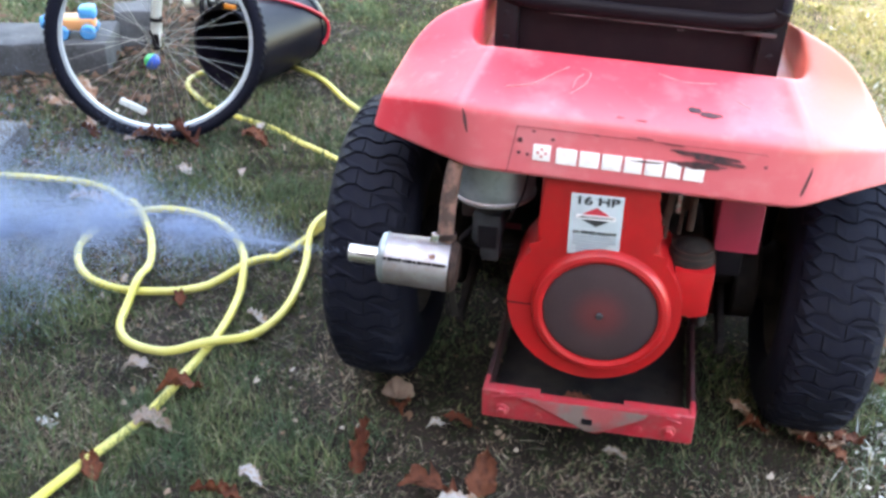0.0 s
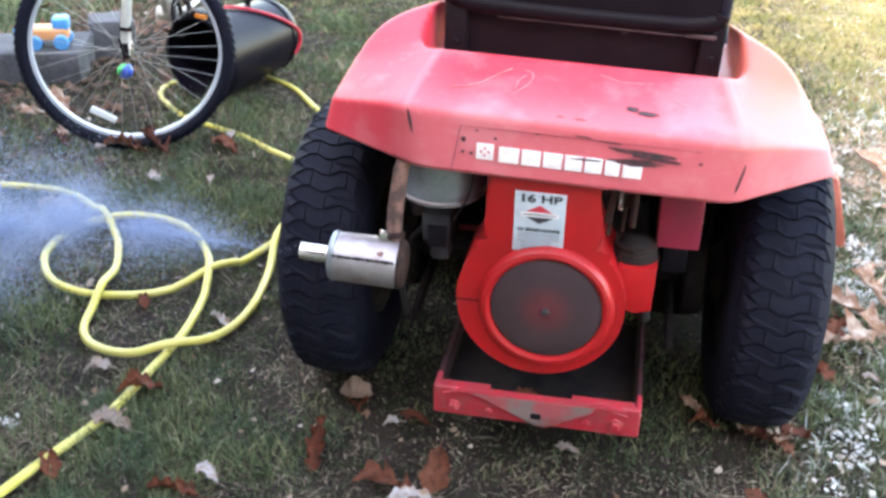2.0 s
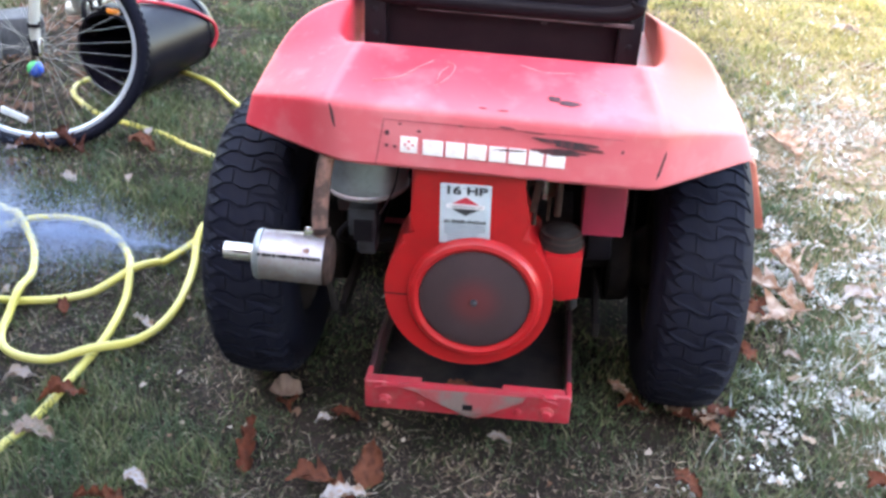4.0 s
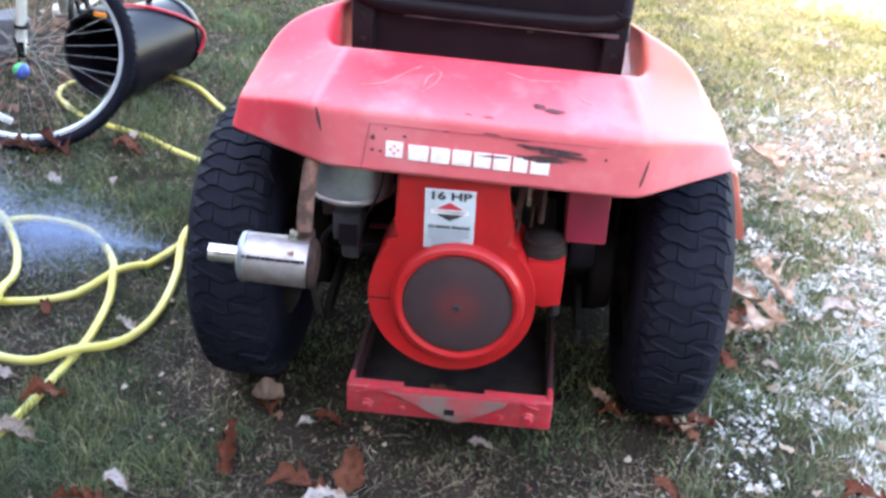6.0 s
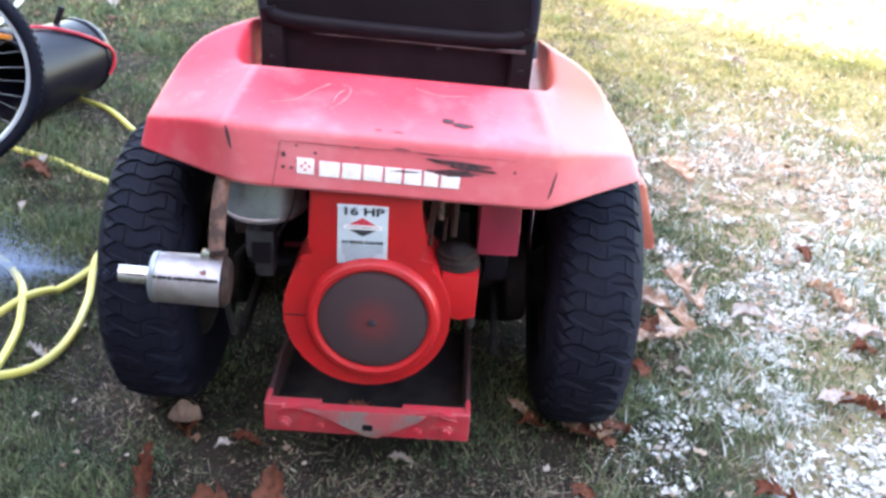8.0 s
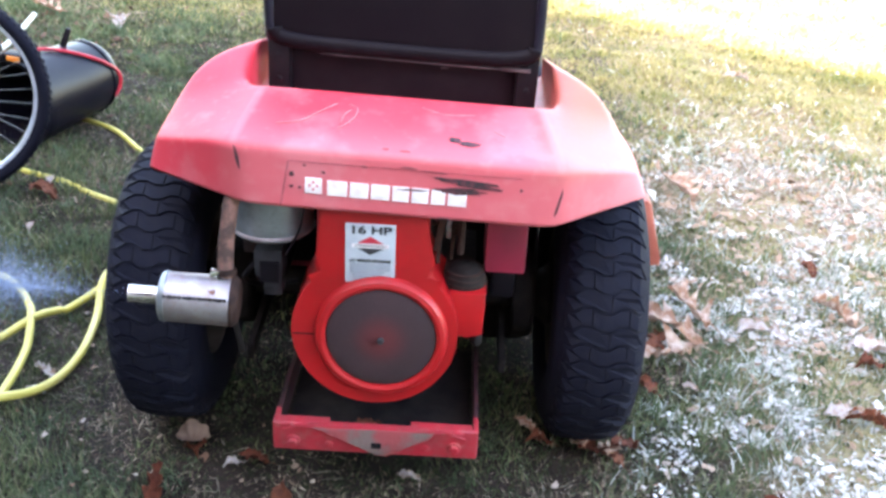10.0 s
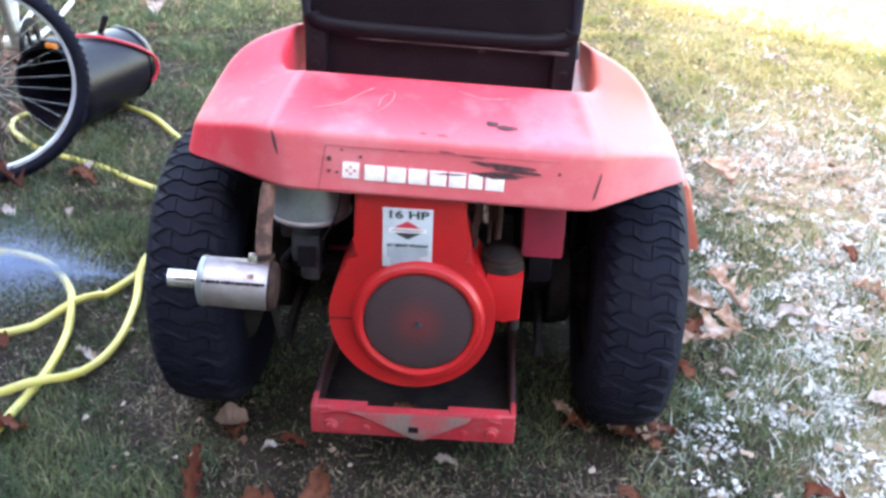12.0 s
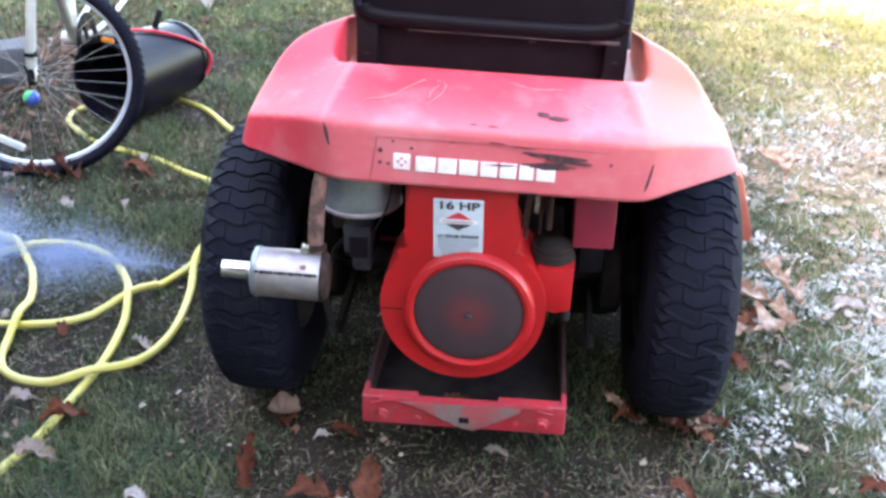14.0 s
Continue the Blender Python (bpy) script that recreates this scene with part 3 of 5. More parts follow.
def lug_mesh(name, outline, rise=0.0065):
    """A tread block: outline of (x, s), s along the tread."""
    bm = bmesh.new()
    lo, hi = [], []
    for x, s in [(SLIM * u, v) for u, v in outline]:
        for row, r in ((lo, crown(x) - 0.006), (hi, crown(x) + rise)):
            k = 0.97 if row is hi else 1.0
            a = s * k / TYRE_R
            row.append(bm.verts.new((x * (0.99 if row is hi else 1), -r * math.cos(a), r * math.sin(a))))
    bm.faces.new(hi)
    n = len(outline)
    for k in range(n):
        bm.faces.new([lo[k], lo[(k + 1) % n], hi[(k + 1) % n], hi[k]])
    bmesh.ops.recalc_face_normals(bm, faces=bm.faces)
    me = bpy.data.meshes.new(name)
    bm.to_mesh(me)
    bm.free()
    me.materials.append(M["rubber"])
    return me


PITCHES = 54
P = 2 * math.pi * TYRE_R / PITCHES
ZIGZAG = (-.110, -.086, -.062, -.037, -.012, .013, .038, .063, .088, .110)


def bar_outline(first, last, gap0, gap1):
    """A stretch of a zigzag bar that runs across the tread, between two turns of the zigzag."""
    xs = [ZIGZAG[k] for k in range(first, last + 1)]
    xs[0], xs[-1] = xs[0] + gap0, xs[-1] - gap1
    up = [(.0, .0, .30, .30)[k % 4] for k in range(first, last + 1)]
    return [(x, (u - .41) * P) for x, u in zip(xs, up)] + [(x, (u + .41) * P) for x, u in zip(xs[::-1], up[::-1])]


# bars are cut at other turns in every second row
LUGS = [[lug_mesh("tread_lug", bar_outline(*o), 0.0055) for o in row] for row in (((0, 5, 0, .0016), (5, 9, .0016, 0)), ((0, 3, .006, .0016), (3, 7, .0016, .0016), (7, 9, .0016, .006)))]


def build_wheel(cx, side):
    """A rear wheel; side is -1 where its outer face looks to -x."""
    hub = Vector((cx, -0.022, TYRE_R - 0.006))
    o = side
    disc = [(-.02, .0), (-.02, .045), (-.006, .06), (.0, .11), (-.03, .14), (-.085, .148), (-.095, .162), (-.10, .162), (-.10, .150), (-.02, .135), (.012, .11), (.006, .05), (.006, .0)]
    wheel = part("rear_wheel", lathe([(o * a * SLIM, r) for a, r in disc], hub, hub + Vector((1, 0, 0)), 40), "rim", tractor, "cream-painted steel wheel")
    prof = []
    half = [(u, crown(SLIM * u)) for u in (.0, .03, .06, .09)] + [(.108, crown(SLIM * .108) - .003), (.120, .252), (.130, .225), (.131, .20), (.124, .175), (.108, .160), (.095, .155)]
    prof = [(SLIM * a, r) for a, r in [(-a, r) for a, r in half[::-1]] + half[1:] + [(.09, .148), (-.09, .148)]]
    part("tyre", lathe(prof, hub, hub + Vector((1, 0, 0)), 72, closed=True), "rubber", wheel, "black turf tyre with zigzag tread", smooth=60)
    for k in range(PITCHES):
        for me in LUGS[k % 2]:
            ob = new("tread_lug", me)
            ob.parent = wheel
            ob.matrix_basis = Matrix.Translation(hub) @ pose(0, 0, 0, 360 * k / PITCHES, 0, 0)
    for k in range(5):
        a = 2 * math.pi * k / 5
        c = hub + Vector((o * .004, .085 * math.cos(a) * .8, .085 * math.sin(a) * .8))
        part("wheel_bolt", rod(c, c + Vector((o * .014, 0, 0)), .009, 6), "rust", wheel)
    return wheel


build_wheel(-0.416, -1)
build_wheel(0.421, 1)
bm = lathe([(-.37, .030), (.37, .030)], (0, -.022, TYRE_R), (1, -.022, TYRE_R), 16)
bm = box((.26, .34, .30), (0.03, .06, .31), .04, bm=bm)
bm = box((.10, .20, .12), (0.02, -.08, .27), .025, bm=bm)
part("transaxle", bm, "grime", tractor, "greasy dark cast transaxle housing")
for s in (-1, 1):
    part("axle_flange", lathe([(0, .03), (0, .062), (.012, .066), (.03, .05), (.05, .034)], (s * .35, -.022, TYRE_R), (0, -.022, TYRE_R), 20), "grime", tractor)
for xx in (-.20, .235):
    part("chassis_rail", box((.045, .95, .07), (xx, .28, .40), .006), "black", tractor, "black steel rail")
# added panels that block light from reaching under the tractor
for xx in (-.285, .305):
    part("fender_liner", box((.006, .95, .36), (xx, .42, .46), .002), "black", tractor, "black panel added to keep light out under the fender")
part("under_tray", box((.58, .46, .012), (.01, .06, .56), .004), "black", tractor, "black sheet metal")
# dark sheet in place of the shaded soil between the rails
part("drawbar_floor", box((.34, .30, .006), (.018, -.20, .150), .002), "grime", tractor, "dark sheet for the shaded ground inside the cradle")

# added plate: hides the bonnet and darkens the gap below the seat
part("bulkhead", box((.56, .008, .42), (.01, .155, .45), .002), "black", tractor, "black plate added to keep the gap under the seat dark")
for s in (-1, 1):
    part("brake_drum", lathe([(0, .03), (0, .085), (.006, .092), (.040, .092), (.046, .085), (.046, .03)], (s * .262, -.022, TYRE_R), (s, -.022, TYRE_R), 28, closed=True), "grime", tractor, "greasy brake drum inside the wheel")
    part("lift_arm", box((.014, .30, .035), (s * .245, -.06, .235), .004, (6, 0, 0)), "grime", tractor, "greasy flat lift arm")

# unseen front half, added behind seat and wheels; it keeps light out below
# plain dark box that blocks the view and the light underneath
part("frame_pan", box((.50, 1.30, .48), (.07, .82, .29), .02), "grime", tractor, "dark box for frame and drive, added to keep the underside dark")
part("mower_deck", box((1.0, .72, .15), (.02, .66, .145), .05, seg=3), "maroon", tractor, "dull red mower deck")
part("bonnet", box((.40, .62, .34), (.02, 1.22, .70), .05, seg=3), "fender", tractor, "faded red bonnet")
part("front_axle", rod((-.34, 1.36, .20), (.36, 1.36, .20), .025), "black", tractor)
for xx in (-.33, .35):
    fw = part("front_wheel", lathe([(-.05, .09), (-.05, .105), (.05, .105), (.05, .09)], (xx, 1.36, .198), (1, 1.36, .198), 28, closed=True), "rim", tractor)
    part("front_tyre", lathe([(-.06, .10), (-.075, .14), (-.065, .18), (-.03, .198), (.03, .198), (.065, .18), (.075, .14), (.06, .10)], (xx, 1.36, .198), (1, 1.36, .198), 40, closed=True), "rubber", fw)

# engine
EX, EZ = 0.010, 0.386


def build_engine():
    r = 0.1435
    pts = []
    for k in range(0, 49):                      # round the lower bowl, from the right shoulder to the left one
        a = radians(46 - k * (272 / 48))
        pts.append((EX + r * math.cos(a), EZ + r * math.sin(a)))
    left = [(-.0925, .500), (-.090, .53), (-.087, .66)]
    right = [(.096, .66), (.095, .53), (.1075, .501)]
    shroud = part("engine_shroud", slab(pts + left + right, .13, Matrix.Translation((0, -.386, 0)), .012, seg=3), "engine", tractor, "glossy red blower housing", smooth=40)
    rc = (0.022, -.384, 0.383)
    part("screen_ring", lathe([(0, .094), (0, .116), (.010, .114), (.017, .109), (.019, .102), (.016, .096), (.008, .094)], rc, (rc[0], -1, rc[2]), 56, closed=True), "engine", shroud, "raised red rolled rim")
    sc = part("rotating_screen", lathe([(.0, .098), (.008, .0945), (.011, .088), (.012, .06), (.014, .045), (.0155, .02), (.0155, .0)], (rc[0], -.388, rc[2]), (rc[0], -1, rc[2]), 56), screen_paint(rc), shroud, "dusty brown perforated cooling screen")
    part("centre_bolt", rod((rc[0], -.402, rc[2]), (rc[0], -.410, rc[2]), .0062, 6), "cast", sc, "small grey hex bolt")
    part("shroud_seam", box((.048, .0015, .002), (-.108, -.3865, .378), .0004), "grime", shroud)
    # rating label
    lab = part("rating_label", slab([(-.0415, -.054), (.0415, -.054), (.0415, .054), (-.0415, .054)], .0015, Matrix.Translation((.0005, -.3875, .539)), .0006), "label", shroud, "silver engine rating label with dark print")
    T = Matrix.Translation
    F = lambda xx, zz: T((.0005 + xx, -.3882, .539 + zz))
    lettering("rating_text", "16 HP", .0195, F(0, .0425), "label_ink", lab, bold=.0006, wide=1.42)
    lettering("series_text", "I/C SERIES ENGINE", .0085, F(0, -.0135), "label_ink", lab, bold=.0002, wide=1.0)
    part("print_mark", slab([(-.022, .019), (0, .032), (.022, .019)][::-1], .0006, F(0, 0)), "label_red", lab, "red triangle mark")
    part("print_mark", slab([(-.022, .010), (0, -.002), (.022, .010)], .0006, F(0, 0)), "label_ink", lab, "black triangle mark")
    part("print_band", slab([(-.031, .011), (.031, .011), (.031, .018), (-.031, .018)], .0006, F(0, 0)), "white_print", lab, "white band")
    part("print_bar", slab([(-.027, .0130), (.027, .0130), (.027, .0160), (-.027, .0160)], .0009, F(0, 0)), "label_grey", lab)
    rnd = random.Random(5)
    for k in range(7):
        w = .034 if k < 6 else .03
        a, b2 = -w + .006 * rnd.random() * (k > 2), w - .022 * rnd.random() * (k > 2)
        z = -.0205 - .0046 * k
        part("print_bar", slab([(a, z - .0011), (b2, z - .0011), (b2, z + .0011), (a, z + .0011)], .0006, F(0, 0)), "label_grey", lab)
    part("print_border", box((.083, .0006, .0008), (.0005, -.3879, .5865), .0002, seg=1), "label_grey", lab)
    # crankcase, cylinder and head behind the shroud
    b = box((.20, .20, .22), (.01, -.17, .36), .03)
    b = box((.16, .16, .12), (.02, -.17, .53), .02, bm=b)
    part("crankcase", b, "grime", tractor, "greasy dark engine block")
    for k in range(7):
        part("cooling_fin", box((.09, .15, .004), (.135, -.20, .36 + .018 * k), .001, seg=1), "grime", tractor)
    b = slab([(.135, .380), (.168, .372), (.196, .380), (.198, .462), (.135, .462)], .10, T((0, -.365, 0)), .008)
    part("cylinder_cover", b, "engine", tractor, "red sheet metal cylinder cover")
    part("cylinder_head", lathe([(0, .038), (.008, .039), (.022, .036), (.034, .028), (.041, .014), (.042, 0)], (.160, -.318, .455), (.163, -.33, 1), 28), "grime", tractor, "brown sooty rounded cylinder head", smooth=50)
    for k in range(4):
        part("head_fin", lathe([(0, .026), (0, .041 - .002 * k), (.003, .041 - .002 * k), (.003, .026)], (.160, -.318, .456 + .0095 * k), (.160, -.318, 1), 28, closed=True), "soot", tractor, "dusty cast cooling fin")
    part("oil_cap", lathe([(0, .007), (.006, .011), (.02, .011), (.026, .006)], (.186, -.33, .366), (.190, -.33, .30), 16), "grime", tractor, "small greasy black cap")
    part("starter_box", box((.070, .10, .125), (.228, -.272, .545), .004), "maroon", tractor, "dull red steel box")
    for p0, p1, rr in (((.112, -.33, .50), (.118, -.32, .66), .004), ((.135, -.31, .50), (.140, -.30, .66), .003), ((.150, -.33, .52), (.152, -.33, .66), .006), ((.10, -.30, .56), (.185, -.29, .575), .003)):
        part("control_rod", rod(p0, p1, rr, 8), "soot", tractor, "dark rusty control rod")
    part("governor_plate", box((.018, .004, .07), (.145, -.32, .585), .002), "soot", tractor)
    part("governor_arm", box((.012, .004, .10), (.116, -.335, .575), .002, (0, 8, 0)), "soot", tractor)
    part("spring", tube([(.128 + .004 * math.cos(k), -.335 + .004 * math.sin(k), .55 + .0009 * k) for k in [0.5 * j for j in range(120)]], .0009, 5), "bright", tractor)
    # air cleaner can and carburettor
    ca = (-.178, -.290, .526)
    part("air_cleaner", lathe([(0, 0), (0, .055), (.004, .064), (.012, .069), (.030, .0705), (.034, .0705), (.11, .071), (.12, .06), (.12, 0)], ca, (ca[0], ca[1], 1), 44), "can", tractor, "dull grey round metal air cleaner", smooth=30)
    part("can_rim", lathe([(.010, .069), (.011, .0725), (.015, .0725), (.017, .070)], ca, (ca[0], ca[1], 1), 44, closed=True), "chrome", tractor, "thin bright rolled rim")
    part("clip_wire", tube(glide([(-.115, -.345, .60), (-.122, -.352, .56), (-.138, -.352, .525), (-.150, -.33, .50)], 5), .0018, 6), "black", tractor)
    b = box((.050, .06, .055), (-.185, -.28, .468), .006)
    b = box((.034, .04, .05), (-.178, -.29, .43), .008, bm=b)
    part("carburettor", b, "cast", tractor, "dark grey cast carburettor")
    part("carburettor_cover", box((.034, .006, .04), (-.182, -.313, .455), .002), "black", tractor)
    part("fuel_line", tube(glide([(-.21, -.29, .46), (-.235, -.27, .42), (-.22, -.22, .38), (-.15, -.2, .38)], 6), .005, 8), "black", tractor)
    part("pump_cover", box((.022, .03, .028), (-.222, -.27, .490), .005), "shaded_red", tractor)
    return shroud


build_engine()

# exhaust
MU = Vector((-.338, -.425, .459))
MV = Vector((-.222, -.418, .452))
muffler = part("muffler", lathe([(0, .030), (.003, .037), (.008, .0415), (.108, .0425), (.112, .041)], MU, MV, 44), "chrome", tractor, "shiny aluminised round muffler")
W0 = (MV - MU).normalized()
part("muffler_end", lathe([(0, .0425), (.005, .0425), (.012, .037), (.014, .03), (.014, 0)], MU + W0 * .1115, MV + W0, 36), "soot", muffler, "rusty end cap")
part("muffler_end", lathe([(.0015, .024), (-.006, .030), (-.002, .0405), (.004, .0432), (.007, .0432), (.007, .02)], MU, MV, 36, closed=True), "can", muffler, "dull pressed end cap")
part("tail_pipe", lathe([(0, .0125), (.0, .015), (.062, .015), (.062, .012), (.004, .0125)], MU - W0 * .056, MV, 24, closed=True), "bright", muffler, "bright short outlet pipe")
part("pipe_mark", box((.04, .0012, .003), MU - W0 * .032 + Vector((0, -.0134, .0068)), .0005, seg=1), "soot", muffler)
for k in range(13):
    c = MU + W0 * (.012 + .0081 * k)
    part("seam_dent", box((.0056 + .0016 * (k % 3), .0022, .0044 + .0012 * (k % 2)), c + Vector((0, -.0378, .0205)), .0006, (-28, 0, 0), seg=1), "black", muffler)
part("seam_line", box((.104, .0010, .0016), MU + W0 * .060 + Vector((0, -.0372, .0218)), .0003, (-28, 0, -1), seg=1), "soot", muffler, "rusty rolled seam")
for k, (u, w) in enumerate(((.088, .016), (.100, .010), (.076, .007))):
    part("rust_spot", slab(ragged(w, w * .7, 70 + k, 12, .45), .0006, Matrix.Translation(MU + W0 * u + Vector((0, -.0305, .0312 - .003 * k))) @ Matrix.Rotation(radians(-46), 4, "X")), "rust", muffler, "flaking rust spot")
part("exhaust_pipe", tube(glide([(-.236, -.410, .488), (-.237, -.402, .52), (-.235, -.385, .57), (-.228, -.36, .62), (-.20, -.31, .66)], 6), .0132, 16), "rust", tractor, "flaking rusty exhaust pipe")
part("pipe_clamp", lathe([(0, .014), (0, .0175), (.010, .0175), (.010, .014)], (-.236, -.409, .497), (-.237, -.403, .52), 20, closed=True), "soot", tractor, "burnt exhaust clamp")
part("clamp_lug", box((.014, .010, .016), (-.252, -.424, .505), .003, (0, 20, 10)), "bright", tractor, "bright clamp lug")
part("pipe_elbow", tube(glide([(-.236, -.410, .494), (-.235, -.408, .475), (-.234, -.404, .455)], 5), .0155, 14), "soot", tractor, "burnt exhaust elbow")
part("exhaust_bracket", box((.012, .006, .16), (-.238, -.36, .39), .002, (6, -8, 0)), "grime", tractor, "grimy flat bracket")

# rear cradle
cr = part("cradle_plate", box((.366, .012, .060), (.0175, -.410, .181), .0058, seg=3), "frame_red", tractor, "scuffed red steel rear plate")
for xx, tl in ((-.160, 0), (.196, 0)):
    rail = part("cradle_rail", box((.010, .040, .060), (xx, -.390, .182), .004), "frame_red", tractor, "red steel side rail")
    # rear of the rail: engine shade put into its colour
    part("greasy_rail_end", box((.009, .30, .058), (xx, -.221, .182), .003), "shaded_red", rail, "rear of the red rail, darkened for the shade under the engine")
part("cradle_flange", box((.09, .014, .004), (-.110, -.401, .2092), .0015), "frame_red", tractor)
part("cradle_flange", box((.11, .014, .004), (.135, -.401, .2092), .0015), "frame_red", tractor)
tongue = part("hitch_tongue", slab([(-.150, .0265), (-.125, .030), (-.09, .027), (-.03, -.006), (.0, -.027), (.02, -.029), (.05, -.014), (.115, .024), (.14, .030), (.158, .0265), (.10, .0295), (-.09, .0295)], .008, Matrix.Translation((.0175, -.4225, .181)), .002), "frame_red", tractor, "bent red steel hitch tongue")
part("dried_mud", slab([(-.112, .0262), (-.092, .021), (-.060, .004), (-.022, -.014), (-.002, -.0245), (.018, -.0262), (.044, -.014), (.074, .004), (.098, .016), (.104, .0262), (.03, .0285), (-.03, .0270)], .0012, Matrix.Translation((.0175, -.4237, .181)), .0005), "dirt", tongue, "grey-tan mud caked on the tongue")
for xx, w in ((-.110, .075), (.135, .085)):
    part("pressed_edge", tube(glide([(xx - w / 2, -.4175, .197), (xx, -.4195, .2065), (xx + w / 2, -.4175, .196)], 6), .0022, 6), "frame_red", tongue, "raised pressed edge")
part("hitch_hole", slab([(-.009, -.006), (.009, -.006), (.009, .006), (-.009, .006)], .001, Matrix.Translation((.020, -.4246, .176))), "black", tractor)
for bx, bz in ((-.129, .172), (.159, .174)):
    b = rod((bx, -.414, bz), (bx, -.419, bz), .0125, 20)
    part("cradle_bolt", rod((bx, -.418, bz), (bx, -.426, bz), .0085, 6, b), "frame_red", cr, "painted hex bolt")
for bx, bz, r in ((-.065, .168, .008), (.108, .170, .008)):
    part("spot_weld", lathe([(0, r), (.004, r * .8), (.006, 0)], (bx, -.414, bz), (bx, -1, bz), 14), "frame_red", cr)

# seat
SC = 0.029
b = slab([(-.238, .0), (-.246, .06), (-.247, .30), (-.205, .37), (.205, .37), (.247, .30), (.246, .06), (.238, .0)], .085, pose(SC, -.095, .800, -6, 1.6, 0), .022, seg=4)
seat = part("seat_back", b, "vinyl", tractor, "black vinyl seat backrest")
lip = [(-.234, .826), (-.225, .812), (-.18, .804), (-.06, .801), (.08, .800), (.18, .802), (.226, .811), (.235, .825)]
part("seat_back_lip", tube([Matrix.Rotation(radians(1.6), 3, "Y") @ Vector((x, 0, z - .80)) + Vector((SC, -.088, .80)) for x, y, z in glide([(x, 0, z) for x, z in lip], 5)], .0155, 12), "vinyl", seat, "rounded lower lip of the vinyl cover", smooth=180)
for s in (-1, 1):
    # tube along each side edge to carry the blue sky sheen
    part("seat_piping", tube(glide([(SC + s * .232, -.080, .790 - s * .007), (SC + s * .241, -.085, .83 - s * .007), (SC + s * .243, -.078, 1.0 - s * .007), (SC + s * .242, -.066, 1.10 - s * .007)], 5), .010, 10), "bead", seat, "side edge of the backrest, sky sheen put in as blue-black", smooth=180)
part("seat_edge_strip", box((.36, .005, .0030), (SC + .03, -.094, .7835), .001, (0, 1.9, 0)), "worn_edge", tractor, "thin worn edge of the seat pan")
part("seat_edge_tab", box((.052, .005, .0075), (SC + .205, -.0945, .7785), .002, (0, 1.6, 0)), "worn_edge", tractor, "scuffed bare metal tab")
part("seat_pan_bolt", box((.012, .004, .004), (SC + .075, -.068, .768), .0015), "cast", tractor, "small bright bolt")
part("seat_pan", box((.455, .05, .10), (SC, -.040, .742), .012, (6, 1.6, 0)), "black", tractor, "black steel seat pan")
part("seat_cushion", box((.47, .44, .10), (SC, .20, .81), .035, (2, 1.6, 0), seg=3), "vinyl", tractor, "black vinyl seat cushion")
for s in (-1, 1):
    br = part("seat_bracket", box((.040, .030, .105), (SC + s * .226, -.075, .758 - s * .006), .005, (4, 1.6, 0)), "black", tractor, "black steel seat bracket")
    for dz in (-.02, .025):
        part("bracket_bolt", lathe([(0, .006), (.003, .006), (.004, .004)], (SC + s * .226, -.0895, .758 + dz), (SC + s * .226, -1, .758 + dz), 10), "black", br)
part("running_board", slab([(-.02, -.06), (.052, -.06), (.050, -.040), (.014, .09), (.006, .10), (-.02, .10)], .05, pose(.563, .20, .312), .006), "footboard", tractor, "faded red side footboard")
part("running_board", slab([(-.052, -.06), (.02, -.06), (.02, .10), (-.006, .10), (-.014, .09), (-.050, -.040)], .05, pose(-.445, .20, .312), .006), "footboard", tractor, "faded red side footboard")


# ---- garden hose ----
def build_hose():
    h = thing("garden_hose", "long yellow garden hose lying in loose loops on grass", "hose")
    a = [(-2.6, .35), (-2.1, .47), (-1.68, .54), (-1.44, .54), (-1.29, .45), (-1.18, .34), (-1.12, .24), (-1.08, .13), (-1.06, .0), (-1.04, -.09), (-1.0, -.145), (-.94, -.17),
         (-.86, -.17), (-.78, -.12), (-.72, -.03), (-.70, .08), (-.715, .24), (-.745, .40), (-.72, .58), (-.70, .80), (-.73, 1.05), (-.84, 1.25), (-.95, 1.38), (-1.08, 1.55), (-1.2, 1.64), (-1.4, 1.75)]
    c = [(-1.1, -1.1), (-.97, -.78), (-.89, -.52), (-.84, -.37), (-.82, -.21), (-.81, -.07), (-.825, .08), (-.86, .21), (-.92, .32), (-1.01, .41), (-1.11, .445), (-1.21, .43), (-1.29, .35),
         (-1.305, .24), (-1.28, .16), (-1.22, .085), (-1.14, .05), (-1.05, .05), (-.94, .09), (-.84, .2), (-.77, .34), (-.725, .50), (-.70, .66), (-.735, .80), (-.86, .905), (-.98, .99), (-1.1, 1.08), (-1.24, 1.145),
         (-1.36, 1.21), (-1.49, 1.33), (-1.54, 1.41), (-1.54, 1.5), (-1.48, 1.57)]
    for path in (a, c):
        pts = glide([(x + .003, y - .012, 0) for x, y in path], 8)
        for p in pts:
            p.z = 0.019 - 0.013 * min(1, max(0, (p.y - .5) / .5)) + ground_height(p.x, p.y)
            if path is a:                       # this run lies over the other where they cross
                for q, rad in (((-.815, -.145), .07), ((-1.07, .055), .07), ((-1.23, .40), .06), ((-.735, .40), .12)):
                    p.z += 0.024 * math.exp(-((p.x - q[0]) ** 2 + (p.y - q[1]) ** 2) / rad ** 2)
            else:
                p.z += 0.024 * math.exp(-((p.x + .85) ** 2 + (p.y - .19) ** 2) / .07 ** 2) if p.x < -.78 and 0.1 < p.y < .25 and p.x > -.95 else 0
        part("hose_run", tube(pts, .0097, 14, ridged=-.03), "hose", h, smooth=60)


build_hose()


# ---- bicycle ----
STEER = 20                                         # the front wheel is turned against the frame


